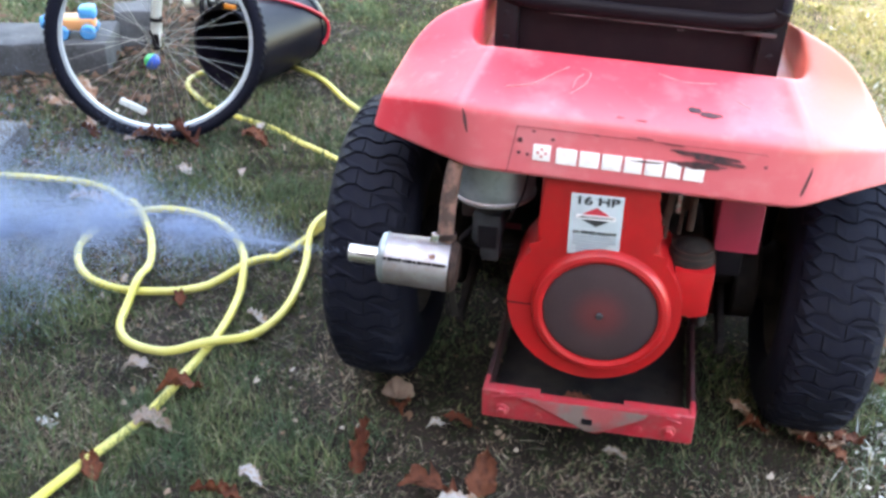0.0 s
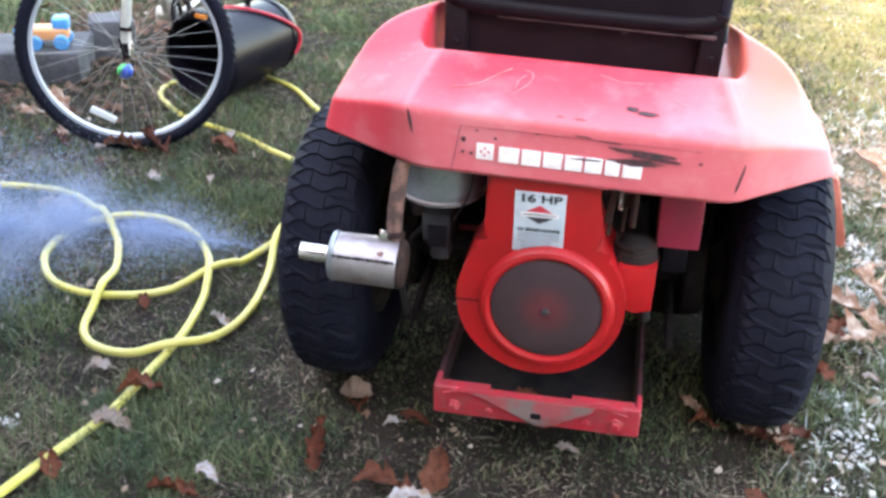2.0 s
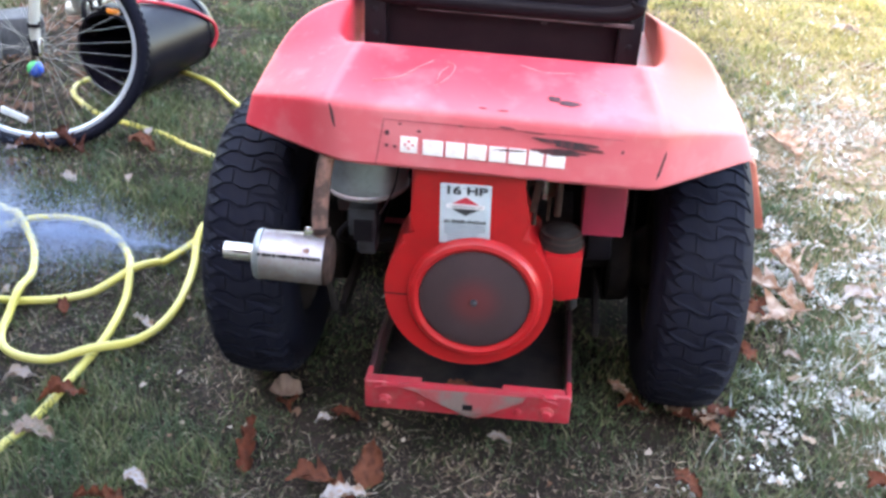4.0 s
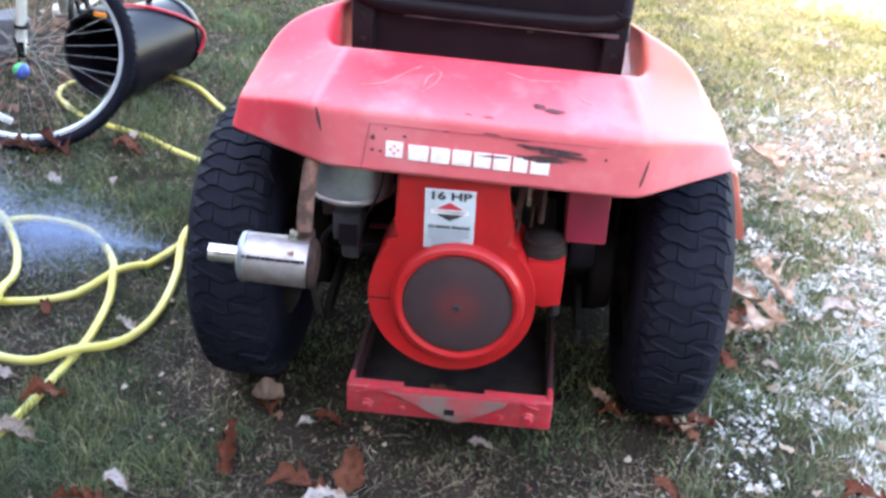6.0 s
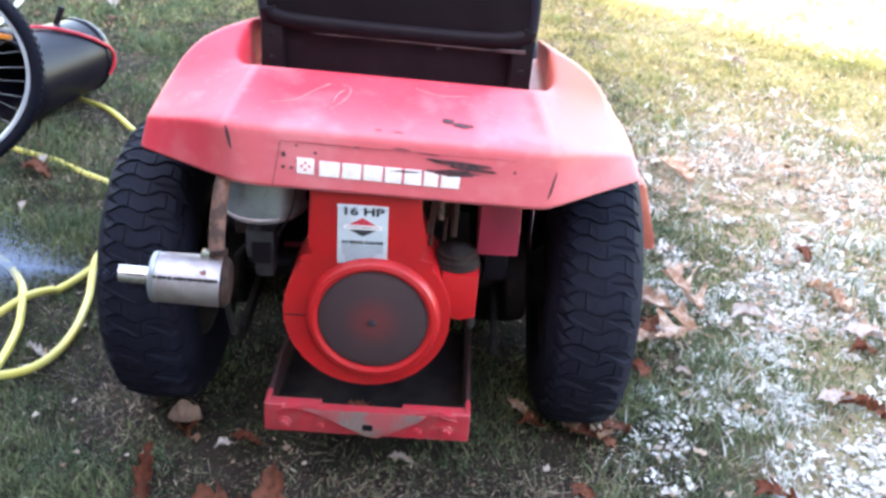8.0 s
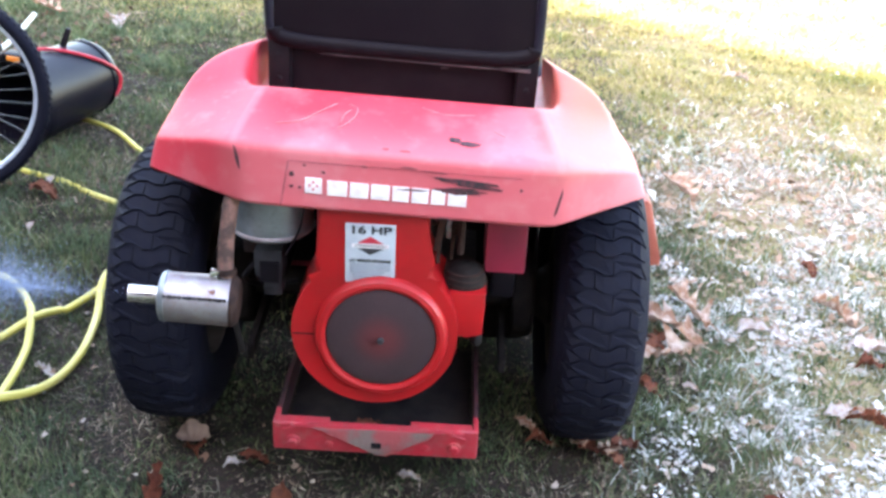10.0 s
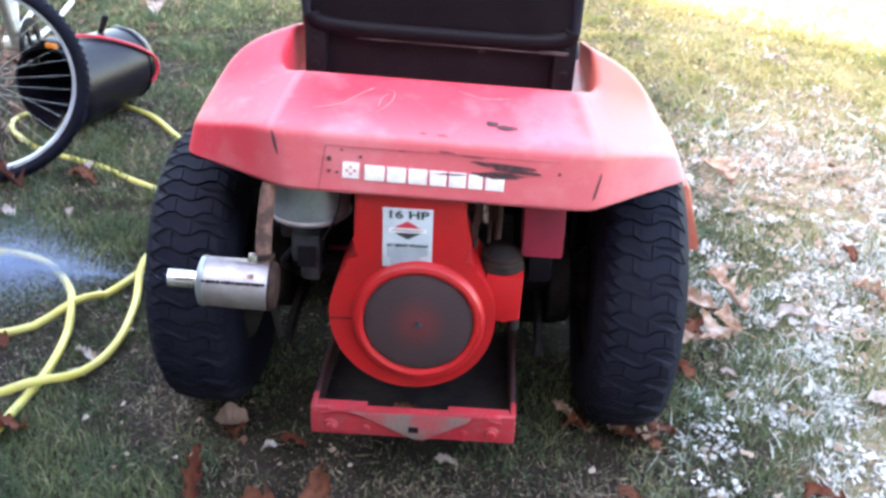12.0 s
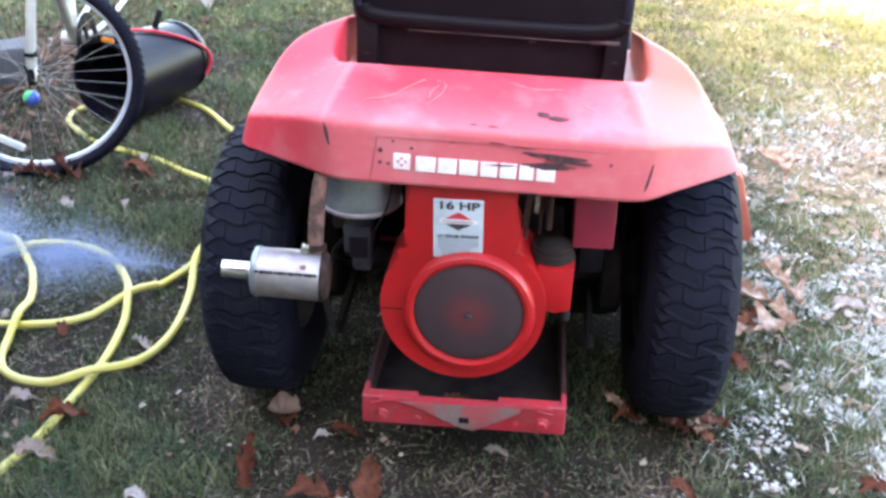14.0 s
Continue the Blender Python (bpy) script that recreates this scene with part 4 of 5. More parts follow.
def on_frame(x, y, z):
    """A place on the frame, which stands straight while wheel and fork are turned."""
    return Matrix.Rotation(radians(-STEER), 3, "Z") @ Vector((x, y, z))


def build_bicycle():
    bike = thing("bicycle", "white bicycle standing on grass, its front wheel turned", "bicycle")
    R = 0.325
    hub = Vector((0, 0, R))
    ax = Vector((0, 1, 0))
    wheel = part("front_wheel", lathe([(-.011, .279), (-.0135, .290), (-.012, .298), (.012, .298), (.0135, .290), (.011, .279), (.006, .277), (-.006, .277)], hub, hub + ax, 72, closed=True), "alloy", bike, "silver alloy rim")
    prof = [(.026 * math.cos(2 * math.pi * k / 14), .306 + .0215 * math.sin(2 * math.pi * k / 14)) for k in range(14)]
    part("tyre", lathe(prof, hub, hub + ax, 80, closed=True), "rubber", wheel, "black knobbly tyre")
    b = bmesh.new()
    for k in range(84):
        a = 2 * math.pi * k / 84
        for yy, rr in ((-.014, .322), (.0, .327), (.014, .322)):
            aa = a + (0.037 if yy == 0 else 0)
            box((.012, .009, .006), (rr * math.sin(aa), yy, R + rr * math.cos(aa)), 0, (0, math.degrees(aa), 0), bm=b)
    tagged(part("tyre_tread", b, "rubber", wheel, smooth=0), kind="stuff")
    part("hub", lathe([(-.05, .006), (-.035, .008), (-.033, .021), (-.029, .021), (-.026, .012), (.026, .012), (.029, .021), (.033, .021), (.035, .008), (.05, .006)], hub, hub + ax, 20), "bright", wheel, "steel hub")
    for k in range(36):
        a, s = 2 * math.pi * k / 36, (-1 if k % 2 else 1)
        o = a + (0.42 if (k // 2) % 2 else -0.42) * 2.2
        p0 = hub + Vector((.019 * math.sin(o), s * .031, .019 * math.cos(o)))
        p1 = hub + Vector((.280 * math.sin(a), s * .004, .280 * math.cos(a)))
        part("spoke", rod(p0, p1, .0007, 5), "spoke", wheel)
    part("valve", rod(hub + Vector((.03, 0, -.27)), hub + Vector((.027, 0, -.235)), .003, 8), "black", wheel)
    part("spoke_reflector", box((.085, .010, .022), hub + Vector((-.098, -.004, -.205)), .005, (0, 32, 0)), "reflector", wheel, "white spoke reflector")
    # fork
    for s in (-1, 1):
        part("fork_leg", tube(glide([hub + Vector((0, s * .040, -.005)), hub + Vector((.004, s * .040, .06)), hub + Vector((.03, s * .040, .22)), hub + Vector((.06, s * .040, .40))], 6), .0130, 14), "white_paint", bike, "white fork leg")
        part("axle_nut", rod(hub + Vector((0, s * .05, 0)), hub + Vector((0, s * .072, 0)), .009, 6), "black", bike)
        part("dropout", box((.022, .008, .05), hub + Vector((0, s * .056, .012)), .004), "black", bike)
    part("skewer_lever", box((.008, .010, .055), hub + Vector((-.006, -.075, .03)), .003, (0, -10, 0)), "black", bike)
    part("fork_strap", lathe([(0, .0165), (0, .019), (.012, .019), (.012, .0165)], hub + Vector((.008, -.050, .075)), hub + Vector((.011, -.05, .10)), 16, closed=True), "black", bike)
    part("fork_crown", box((.06, .13, .05), hub + Vector((.062, 0, .405)), .015), "white_paint", bike)
    part("head_tube", rod(hub + Vector((.064, 0, .42)), hub + Vector((.095, 0, .62)), .022, 16), "white_paint", bike)
    # frame behind, seen past the wheel
    bb = on_frame(-.09, .54, .30)
    part("down_tube", tube([hub + Vector((.075, .0, .47)), bb], .019, 14), "white_paint", bike, "white frame tube")
    part("seat_tube", tube([bb, bb + on_frame(-.03, .14, .45)], .016, 14), "white_paint", bike)
    part("top_tube", tube([hub + Vector((.09, 0, .59)), bb + on_frame(-.03, .13, .42)], .016, 14), "white_paint", bike)
    for s in (-1, 1):
        part("chain_stay", tube(glide([bb + on_frame(s * .03, .02, 0), bb + on_frame(s * .05, .16, .01), bb + on_frame(s * .062, .40, .06)], 5), .010, 10), "white_paint", bike, "white chain stay")
    part("chainring", lathe([(0, .060), (0, .088), (.004, .092), (.008, .088), (.008, .060)], bb + on_frame(.045, 0, 0), bb + on_frame(1, 0, 0), 36, closed=True), "black", bike, "black toothed chainring")
    part("chainring_spider", box((.010, .018, .15), bb + on_frame(.05, 0, 0), .003, (20, 0, -STEER)), "black", bike)
    part("bottom_bracket", lathe([(-.04, .020), (-.038, .024), (.038, .024), (.04, .020)], bb, bb + on_frame(1, 0, 0), 18), "white_paint", bike, "white bottom bracket shell")
    return bike, bb


bike, BB = build_bicycle()
crank = part("crank", tube([BB + on_frame(.05, 0, 0), BB + on_frame(.135, -.11, .03)], .010, 10), "black", bike, "black crank arm")
ped = part("pedal", box((.085, .060, .024), BB + on_frame(.195, -.135, .04), .006, (0, 6, -STEER - 10)), "black", bike, "black plastic pedal")
part("pedal_reflector", box((.045, .008, .016), BB + on_frame(.190, -.170, .040), .003, (0, 6, -STEER - 10)), "orange", ped, "orange reflector")
bike.matrix_basis = pose(-1.384, .910, 0.0, -1.5, 0, STEER + 2) @ Matrix.Scale(.98, 4)


# ---- black drum with red cord ----
def build_drum():
    d = thing("plastic_drum", "black polythene drum lying on its side on grass", "drum")
    p0, p1 = Vector((0, 0, 0)), Vector((0, 0, 1))
    r = lambda z: .174 - .066 * z
    wall = [(0, r(0) - .010), (0, r(0)), (.015, r(0) + .003), (.05, r(.05)), (.26, r(.26)), (.40, r(.40)), (.435, r(.43) - .004), (.45, r(.45) - .014), (.45, .11), (.452, 0), (.442, 0), (.44, .10), (.42, r(.42) - .010), (.26, r(.26) - .008), (.05, r(.05) - .008)]
    part("drum_wall", lathe(wall, p0, p1, 56, closed=True), "drum", d, "black glossy polythene wall", smooth=40)
    part("drum_rim", lathe([(.395, r(.395)), (.395, r(.395) + .005), (.41, r(.41) + .006), (.412, r(.41))], p0, p1, 56, closed=True), "drum", d)
    part("drum_handle", box((.020, .085, .018), (-.012, .185, .30), .005, (10, 0, 20)), "black", d, "short black handle")
    cord = thing("red_cord", "red rubber cord draped over a black drum", "cord")
    run = [(-(r(z) + .008) * math.cos(radians(a)), (r(z) + .008) * math.sin(radians(a)), z) for a, z in ((150, .03), (122, .09), (98, .15), (78, .21), (60, .27), (44, .33), (30, .38), (16, .42), (2, .43), (-12, .42), (-22, .40))]
    part("cord_run", tube(glide(run, 6), .0070, 10), "red_cord", cord)
    return d, cord


drum, cord = build_drum()
DRUM = Matrix.Translation((-1.352, 1.345, .150)) @ Vector((.34, .94, .0)).to_track_quat("Z", "Y").to_matrix().to_4x4() @ Matrix.Diagonal((.88, .88, .92, 1))
drum.matrix_basis = DRUM
cord.matrix_basis = DRUM


# ---- blocks, toys ----
def concrete_block(at, size, rz):
    b = bmesh.new()
    bmesh.ops.create_cube(b, size=1)
    bmesh.ops.scale(b, vec=size, verts=b.verts)
    bmesh.ops.bevel(b, geom=b.edges[:], offset=.012, segments=2, affect="EDGES", profile=0.6)
    bmesh.ops.subdivide_edges(b, edges=[e for e in b.edges if e.calc_length() > .08], cuts=4, use_grid_fill=True)
    for v in b.verts:
        v.co += Vector((1, 1, 1)) * 0.006 * noise.noise(v.co * 14 + Vector(at))
    bmesh.ops.translate(b, vec=(0, 0, size[2] / 2), verts=b.verts)
    ob = part("concrete_block", b, "concrete")
    ob.matrix_basis = pose(*at, 0, 0, rz)
    return tagged(ob, "grey weathered concrete block lying on the lawn", "block", "concrete blocks")


concrete_block((-2.16, 1.47, -.01), (.56, .27, .125), 17)
concrete_block((-2.74, 1.30, -.01), (.56, .27, .125), 14)
concrete_block((-1.905, 1.78, -.01), (.17, .15, .155), 30)
concrete_block((-1.975, .63, -.012), (.44, .22, .095), 8)


def build_toy():
    t = thing("toy_car", "sky blue and peach plastic toy on a concrete block", "toy")
    part("body", box((.15, .08, .05), (0, 0, .055), .02, seg=3), "toy_orange", t, "peach plastic body")
    part("cab", box((.06, .07, .05), (.05, 0, .09), .018, seg=3), "toy_blue", t, "sky blue cab")
    part("nose", lathe([(0, 0), (0, .02), (.02, .03), (.04, .02), (.045, 0)], (-.075, -.01, .06), (-.2, -.01, .06), 20), "toy_blue", t)
    for xx in (-.045, .05):
        for yy in (-.045, .045):
            part("wheel", lathe([(0, .0), (0, .022), (.006, .028), (.016, .028), (.022, .02), (.022, 0)], (xx, yy - .011, .028), (xx, yy + 1, .028), 20), "toy_blue", t)
    return t


toy = build_toy()
toy.matrix_basis = pose(-1.99, 1.47, .112, 0, 0, 20)
ball = thing("toy_ball", "small blue and green plastic ball on the grass", "ball")
bb_ = bmesh.new()
bmesh.ops.create_uvsphere(bb_, u_segments=28, v_segments=16, radius=.040)
bmesh.ops.bisect_plane(bb_, geom=bb_.verts[:] + bb_.edges[:] + bb_.faces[:], plane_co=(0, 0, 0), plane_no=(-.8, .1, .5), clear_outer=True)
part("half_shell", bb_, "blue", ball, "blue half")
bb_ = bmesh.new()
bmesh.ops.create_uvsphere(bb_, u_segments=28, v_segments=16, radius=.040)
bmesh.ops.bisect_plane(bb_, geom=bb_.verts[:] + bb_.edges[:] + bb_.faces[:], plane_co=(0, 0, 0), plane_no=(-.8, .1, .5), clear_inner=True)
part("half_shell", bb_, "green", ball, "green half")
part("ball_band", lathe([(-.003, .040), (-.003, .0425), (.003, .0425), (.003, .040)], (0, 0, 0), (-.8, .1, .5), 28, closed=True), "blue", ball)
ball.matrix_basis = pose(-1.715, 1.49, .034) @ Matrix.Scale(.72, 4)


# ---- leaves ----
def leaf_mesh(seed, lobes, deep, curl, mat):
    """A dry lobed leaf 1 m long, pointing along +y, rolled and crumpled."""
    rnd = random.Random(seed)
    n = 40
    bm = bmesh.new()
    half = []
    for k in range(n + 1):
        t = k / n
        base = (0.46 if deep > .7 else 0.34) * math.sin(math.pi * t ** 0.85) ** (0.7 if deep > .7 else 0.95)
        lobe = 1 - deep * (0.5 + 0.5 * math.cos(2 * math.pi * lobes * t + 0.4)) ** (0.55 if deep > .7 else 1.2)
        half.append((t, max(0.004, base * lobe)))
    ph, ph2, skew = rnd.uniform(0, 6), rnd.uniform(0, 6), rnd.uniform(-.5, .5)
    bend = rnd.uniform(0.5, 1.3) * rnd.choice((-1, 1))
    rows = []
    for t, w in half:
        row = []
        a0 = bend * (t - .45)
        yy, zz = math.sin(a0) / bend + .45, (1 - math.cos(a0)) / abs(bend) * (1 if bend > 0 else -1)
        for u in (-1, -.6, -.25, 0, .25, .6, 1):
            ww = w * (1 + .16 * rnd.uniform(-1, 1) * (abs(u) == 1) + skew * .25 * u)
            th = curl * (0.7 + 0.5 * math.sin(4 * t + ph)) * (1 if u > 0 else 0.75)
            ang = th * abs(u)
            x = math.copysign(ww * math.sin(ang) / max(th, .01), u) if u else 0
            z = ww * (1 - math.cos(ang)) / max(th, .01)
            z += .05 * math.sin(9 * t + ph) * u + .05 * math.sin(17 * t + 6 * u + ph2) * abs(u) + .035 * math.sin(31 * t + 9 * u + ph)
            row.append(bm.verts.new((x, yy + (.75 if deep > .7 else .25) * abs(u) * w, zz + z)))
        rows.append(row)
    for a, b in zip(rows, rows[1:]):
        for k in range(6):
            bm.faces.new([a[k], a[k + 1], b[k + 1], b[k]])
    base = rows[0][3].co
    join(bm, tube([base + Vector((0.02, -.24, .02)), base + Vector((.01, -.1, .0)), base], .013, 5))
    me = bpy.data.meshes.new("leaf")
    bm.to_mesh(me)
    bm.free()
    me.materials.append(M[mat])
    me.shade_smooth()
    return me


LEAVES = {}
for mat in ("leaf", "leaf_tan", "leaf_pale"):
    LEAVES[mat] = [leaf_mesh(s, lobes, deep, curl, mat) for s, lobes, deep, curl in ((1, 3, .90, 0.9), (2, 4, .55, 2.0), (3, 3, .86, 1.3), (4, 2, .15, 1.5), (5, 2, .30, 2.6))]


def leaf(x, y, size, rz, mat="leaf", form=0, tilt=12, z=.03, words="curled brown dry oak leaf lying on grass", wide=0.85):
    ob = new("fallen_leaf", LEAVES[mat][form])
    ob.matrix_basis = pose(x, y, z + ground_height(x, y), tilt, 0.4 * tilt, rz) @ Matrix.Diagonal((size * wide, size, size, 1)) @ Matrix.Translation((0, -.45, 0))
    tagged(ob, words, "leaf", "fallen leaves")


PINK = "pale bleached curled leaf lying on grass"
TAN = "large tan lobed oak leaf lying on grass"
for row in (
        # along the hose and in the near lawn
        (-.80, -.29, .115, 140, "leaf", 4, 22, .035), (-.81, -.41, .10, 80, "leaf_pale", 3, 10, .03, PINK), (-.92, -.24, .075, 120, "leaf_pale", 4, 12, .025, PINK),
        (-.87, -.55, .085, 40, "leaf", 4, 14, .025), (-.61, -.565, .095, 100, "leaf", 1, 14, .028), (-.565, -.52, .065, 60, "leaf_pale", 3, 10, .035, PINK),
        (-.395, -.40, .130, 12, "leaf", 1, 30, .03, "red-brown lobed oak leaf curled up in the grass", .8),
        (-.354, -.246, .080, 200, "leaf", 4, 25, .025, "small crumpled red-brown leaf under a tan one", 1.0),
        (-.225, -.475, .13, 78, "leaf", 2, 16, .03, "large red-brown oak leaf lying on grass"), (-.158, -.435, .12, 5, "leaf", 4, 42, .035, "rolled red leaf standing in the grass"),
        (-.185, -.505, .085, 110, "leaf_pale", 3, 10, .034, "white frosted underside of a curled leaf"), (-.228, -.272, .062, 80, "leaf", 3, 12, .025), (-.27, -.285, .045, 125, "leaf_pale", 4, 8, .022, PINK),
        (.43, -.40, .075, 40, "leaf", 3, 16, .03), (.81, -.36, .10, 75, "leaf", 2, 14, .03), (.08, -.30, .05, 80, "leaf_pale", 3, 10, .02, PINK), (-.74, -.02, .07, 60, "leaf_pale", 1, 10, .03, PINK),
        (-.95, .02, .06, 30, "leaf", 4, 10, .028),
        # round the bicycle
        (-1.105, .94, .125, 60, "leaf", 3, 10, .03, "salmon-brown dry leaf lying on grass"), (-1.40, .87, .14, 110, "leaf", 1, 18, .03), (-1.31, .89, .13, 60, "leaf", 0, 22, .035), (-1.47, .86, .08, 150, "leaf_pale", 3, 12, .03, PINK),
        (-1.78, 1.05, .16, 120, "leaf_tan", 0, 15, .03, TAN), (-1.67, .97, .14, 20, "leaf_tan", 1, 15, .03, TAN), (-1.82, 1.18, .15, 80, "leaf_tan", 4, 20, .03, TAN), (-1.62, .86, .10, 60, "leaf", 1, 12, .03),
        (-1.39, .43, .11, 100, "leaf_pale", 1, 10, .03, PINK), (-1.22, .66, .07, 70, "leaf_pale", 4, 10, .03, PINK), (-1.12, 1.02, .06, 20, "leaf_pale", 3, 10, .03, PINK), (-1.06, .70, .05, 20, "leaf_pale", 3, 10, .02, PINK),
        # heaped against the tyre
        (.415, -.195, .072, 200, "leaf_tan", 3, 35, .04, "tan curled leaf pressed against a tyre", 1.0), (.452, -.212, .085, 115, "leaf", 3, 30, .035, "crumpled red-brown leaf in a small heap", 1.2),
        (.480, -.205, .085, 170, "leaf_tan", 3, 32, .035, "curled tan leaf in a small heap", 1.0), (.512, -.195, .080, 130, "leaf", 3, 30, .04, "dark red crumpled leaf in a small heap", 1.2), (.49, -.225, .06, 60, "leaf", 4, 15, .025),
        (.318, -.150, .070, 60, "leaf_tan", 3, 30, .035, "small tan leaf beside a tyre", .7), (.345, -.172, .075, 110, "leaf", 4, 20, .025, "small red-brown leaf beside a tyre", 1.1),
        # in the frosted lawn
        (.645, .16, .19, 115, "leaf_tan", 0, 10, .045, TAN), (.695, .29, .19, 60, "leaf_tan", 2, 14, .05, TAN), (.655, .25, .12, 160, "leaf", 2, 14, .035), (.755, .37, .15, 30, "leaf_tan", 0, 18, .055, TAN), (.595, .03, .085, 70, "leaf", 4, 18, .03),
        (.690, .038, .040, 60, "leaf_pale", 3, 6, .035, "small white oval leaf in the grass", 1.2), (.93, .31, .13, 70, "leaf_pale", 2, 6, .04, "white frosted lobed leaf in the grass"), (.895, 1.20, .13, 20, "leaf_tan", 0, 10, .045, "yellowish lobed oak leaf on pale grass", 1.5),
        (1.150, .69, .085, 10, "leaf", 3, 15, .03, "small orange-brown leaf in frosted grass"), (1.15, .43, .14, 50, "leaf_tan", 1, 18, .04, "orange-tan curled leaf in frosted grass"), (1.185, .25, .13, 75, "leaf_pale", 3, 10, .045, PINK), (1.16, .21, .10, 110, "leaf", 4, 12, .03),
        (1.075, -.05, .12, 80, "leaf", 1, 14, .035), (1.02, -.03, .10, 95, "leaf_pale", 3, 8, .04, PINK), (1.32, .10, .12, 30, "leaf", 2, 12, .035), (1.37, 2.55, .12, 85, "leaf_pale", 3, 10, .04, PINK),
        # far lawn
        (-1.89, 3.10, .17, 60, "leaf_tan", 0, 10, .04, TAN), (-1.50, 2.93, .17, 20, "leaf_pale", 2, 12, .04, PINK)):
    leaf(*row)


def cupped_leaf(x, y, wide, tall, lean):
    """A dry leaf cupped like half a bowl, standing against the tyre."""
    bm = bmesh.new()
    rows = []
    for i in range(9):
        u = i / 8
        row = []
        for k in range(17):
            a = math.pi * k / 16
            rr = u * (1 + .05 * math.sin(5 * a + 1) + .03 * math.sin(11 * a))
            row.append(bm.verts.new((-rr * math.cos(a) * wide / 2, -.42 * tall * (1 - u ** 2) - .004 * math.sin(7 * a) * u, rr * math.sin(a) * tall)))
        rows.append(row)
    for r0, r1 in zip(rows, rows[1:]):
        for k in range(16):
            bm.faces.new([r0[k], r0[k + 1], r1[k + 1], r1[k]])
    bmesh.ops.remove_doubles(bm, verts=bm.verts, dist=1e-5)
    ob = part("fallen_leaf", bm, "leaf_grey", smooth=180)
    ob.matrix_basis = pose(x, y, .022 + ground_height(x, y), lean, 0, 4)
    tagged(ob, "rounded cupped tan dry leaf standing against a tyre", "leaf", "fallen leaves")


cupped_leaf(-.366, -.216, .066, .040, -12)
leaf(0.0, -.335, .06, 92, "leaf", 3, 4, .162, "narrow dry leaf caught under an engine")

# ---- grass and small litter ----
RNG = np.random.default_rng(7)


def scatter(count, x0, x1, y0, y1, power):
    """Places over the lawn, thinning out with distance and towards a ragged edge."""
    u = RNG.random(count)
    y = y0 + (y1 - y0) * u ** power
    x = x0 + (x1 - x0) * RNG.random(count)
    edge = np.clip(np.maximum(np.maximum(x0 + .7 - x, x - x1 + .7), y - y1 + .9), 0, 1)
    near = np.clip((y0 + .14 - y) / .14, 0, 1)
    return x + edge * RNG.normal(0, .5, count), y + edge * RNG.normal(0, .5, count) - near * np.abs(RNG.normal(0, .45, count))


HX, HY = np.arange(-3.4, 4.3, 0.06), np.arange(-1.4, 6.5, 0.06)
HEIGHTS = np.array([[ground_height(a, b) for b in HY] for a in HX])


def heights(x, y):
    """The ground's height, read off a grid."""
    u, v = np.clip((x - HX[0]) / .06, 0, len(HX) - 1.001), np.clip((y - HY[0]) / .06, 0, len(HY) - 1.001)
    i, j = u.astype(int), v.astype(int)
    u, v = u - i, v - j
    return (HEIGHTS[i, j] * (1 - u) + HEIGHTS[i + 1, j] * u) * (1 - v) + (HEIGHTS[i, j + 1] * (1 - u) + HEIGHTS[i + 1, j + 1] * u) * v


LATTICE = np.random.default_rng(31).uniform(-1, 1, (256, 256))


def bumps(x, y, f, z):
    """Smooth noise with f bumps a metre."""
    u, v = x * f + 17.3 * z + 900, y * f + 29.7 * z + 900
    i, j = np.floor(u).astype(int), np.floor(v).astype(int)
    u, v = u - i, v - j
    u, v = u * u * (3 - 2 * u), v * v * (3 - 2 * v)
    at = lambda a, b: LATTICE[(i + a) % 256, (j + b) % 256]
    return 0.7 * ((at(0, 0) * (1 - u) + at(1, 0) * u) * (1 - v) + (at(0, 1) * (1 - u) + at(1, 1) * u) * v)


def clumps(x, y, f, z, f2=2.7, w=0.6):
    """Tufts at two scales, about -1 to 1."""
    return 1.6 * (bumps(x, y, f, z) + w * bumps(x, y, f * f2, z + 7))


def soft_step(v, width):
    return 1 / (1 + np.exp(-np.clip(v / width, -30, 30)))


def frost_at(x, y):
    """How frosted the lawn is: most to the right of the tractor, in ragged lumps a few centimetres wide."""
    side = soft_step(x - 0.66 - 0.03 * y - 0.10 * np.clip(.15 - y, 0, .6), 0.09)
    far = np.clip(1.0 - 0.62 * np.clip(y - 0.5, 0, 9), 0.03, 1)
    thick = clumps(x, y, 7.0, 9, 2.6, 1.0) + 0.8 * bumps(x, y, 46, 1) + 0.35 * np.clip(x - 0.95, -.3, .6) + 0.40 * np.clip(.25 - y, 0, .6) * soft_step(x - .72, .06)
    near = np.clip((y + 1.05) / .4, 0, 1)
    return np.clip(side * far * near * soft_step(thick - 0.04, 0.16), 0, 1)


def lawn_side(x, y):
    """The frosted side of the lawn as a whole."""
    return np.clip(1.15 - 0.62 * np.clip(y - 1.1, 0, 9), 0.05, 1) * soft_step(x - 0.78 - 0.03 * y - 0.05 * np.clip(.15 - y, 0, .6), 0.10)


def worn_at(x, y):
    """How dead and brown the lawn is: bare behind the hitch and in blotches."""
    spot = 1.2 * np.exp(-((x - .10) ** 2 / .075 + (y + .47) ** 2 / .030)) + .5 * np.exp(-((x + .52) ** 2 / .02 + (y + .12) ** 2 / .03)) + .25 * np.exp(-((x + 1.85) ** 2 / .12 + (y - 1.2) ** 2 / .12)) + .9 * np.exp(-((x - 1.08) ** 2 / .14 + (y - 1.30) ** 2 / .09))
    return np.clip(0.09 + 0.55 * soft_step(clumps(x, y, 3.6, 2, 2.4, 0.8) - 0.18, 0.14) + 0.8 * spot, 0.04, 0.9)


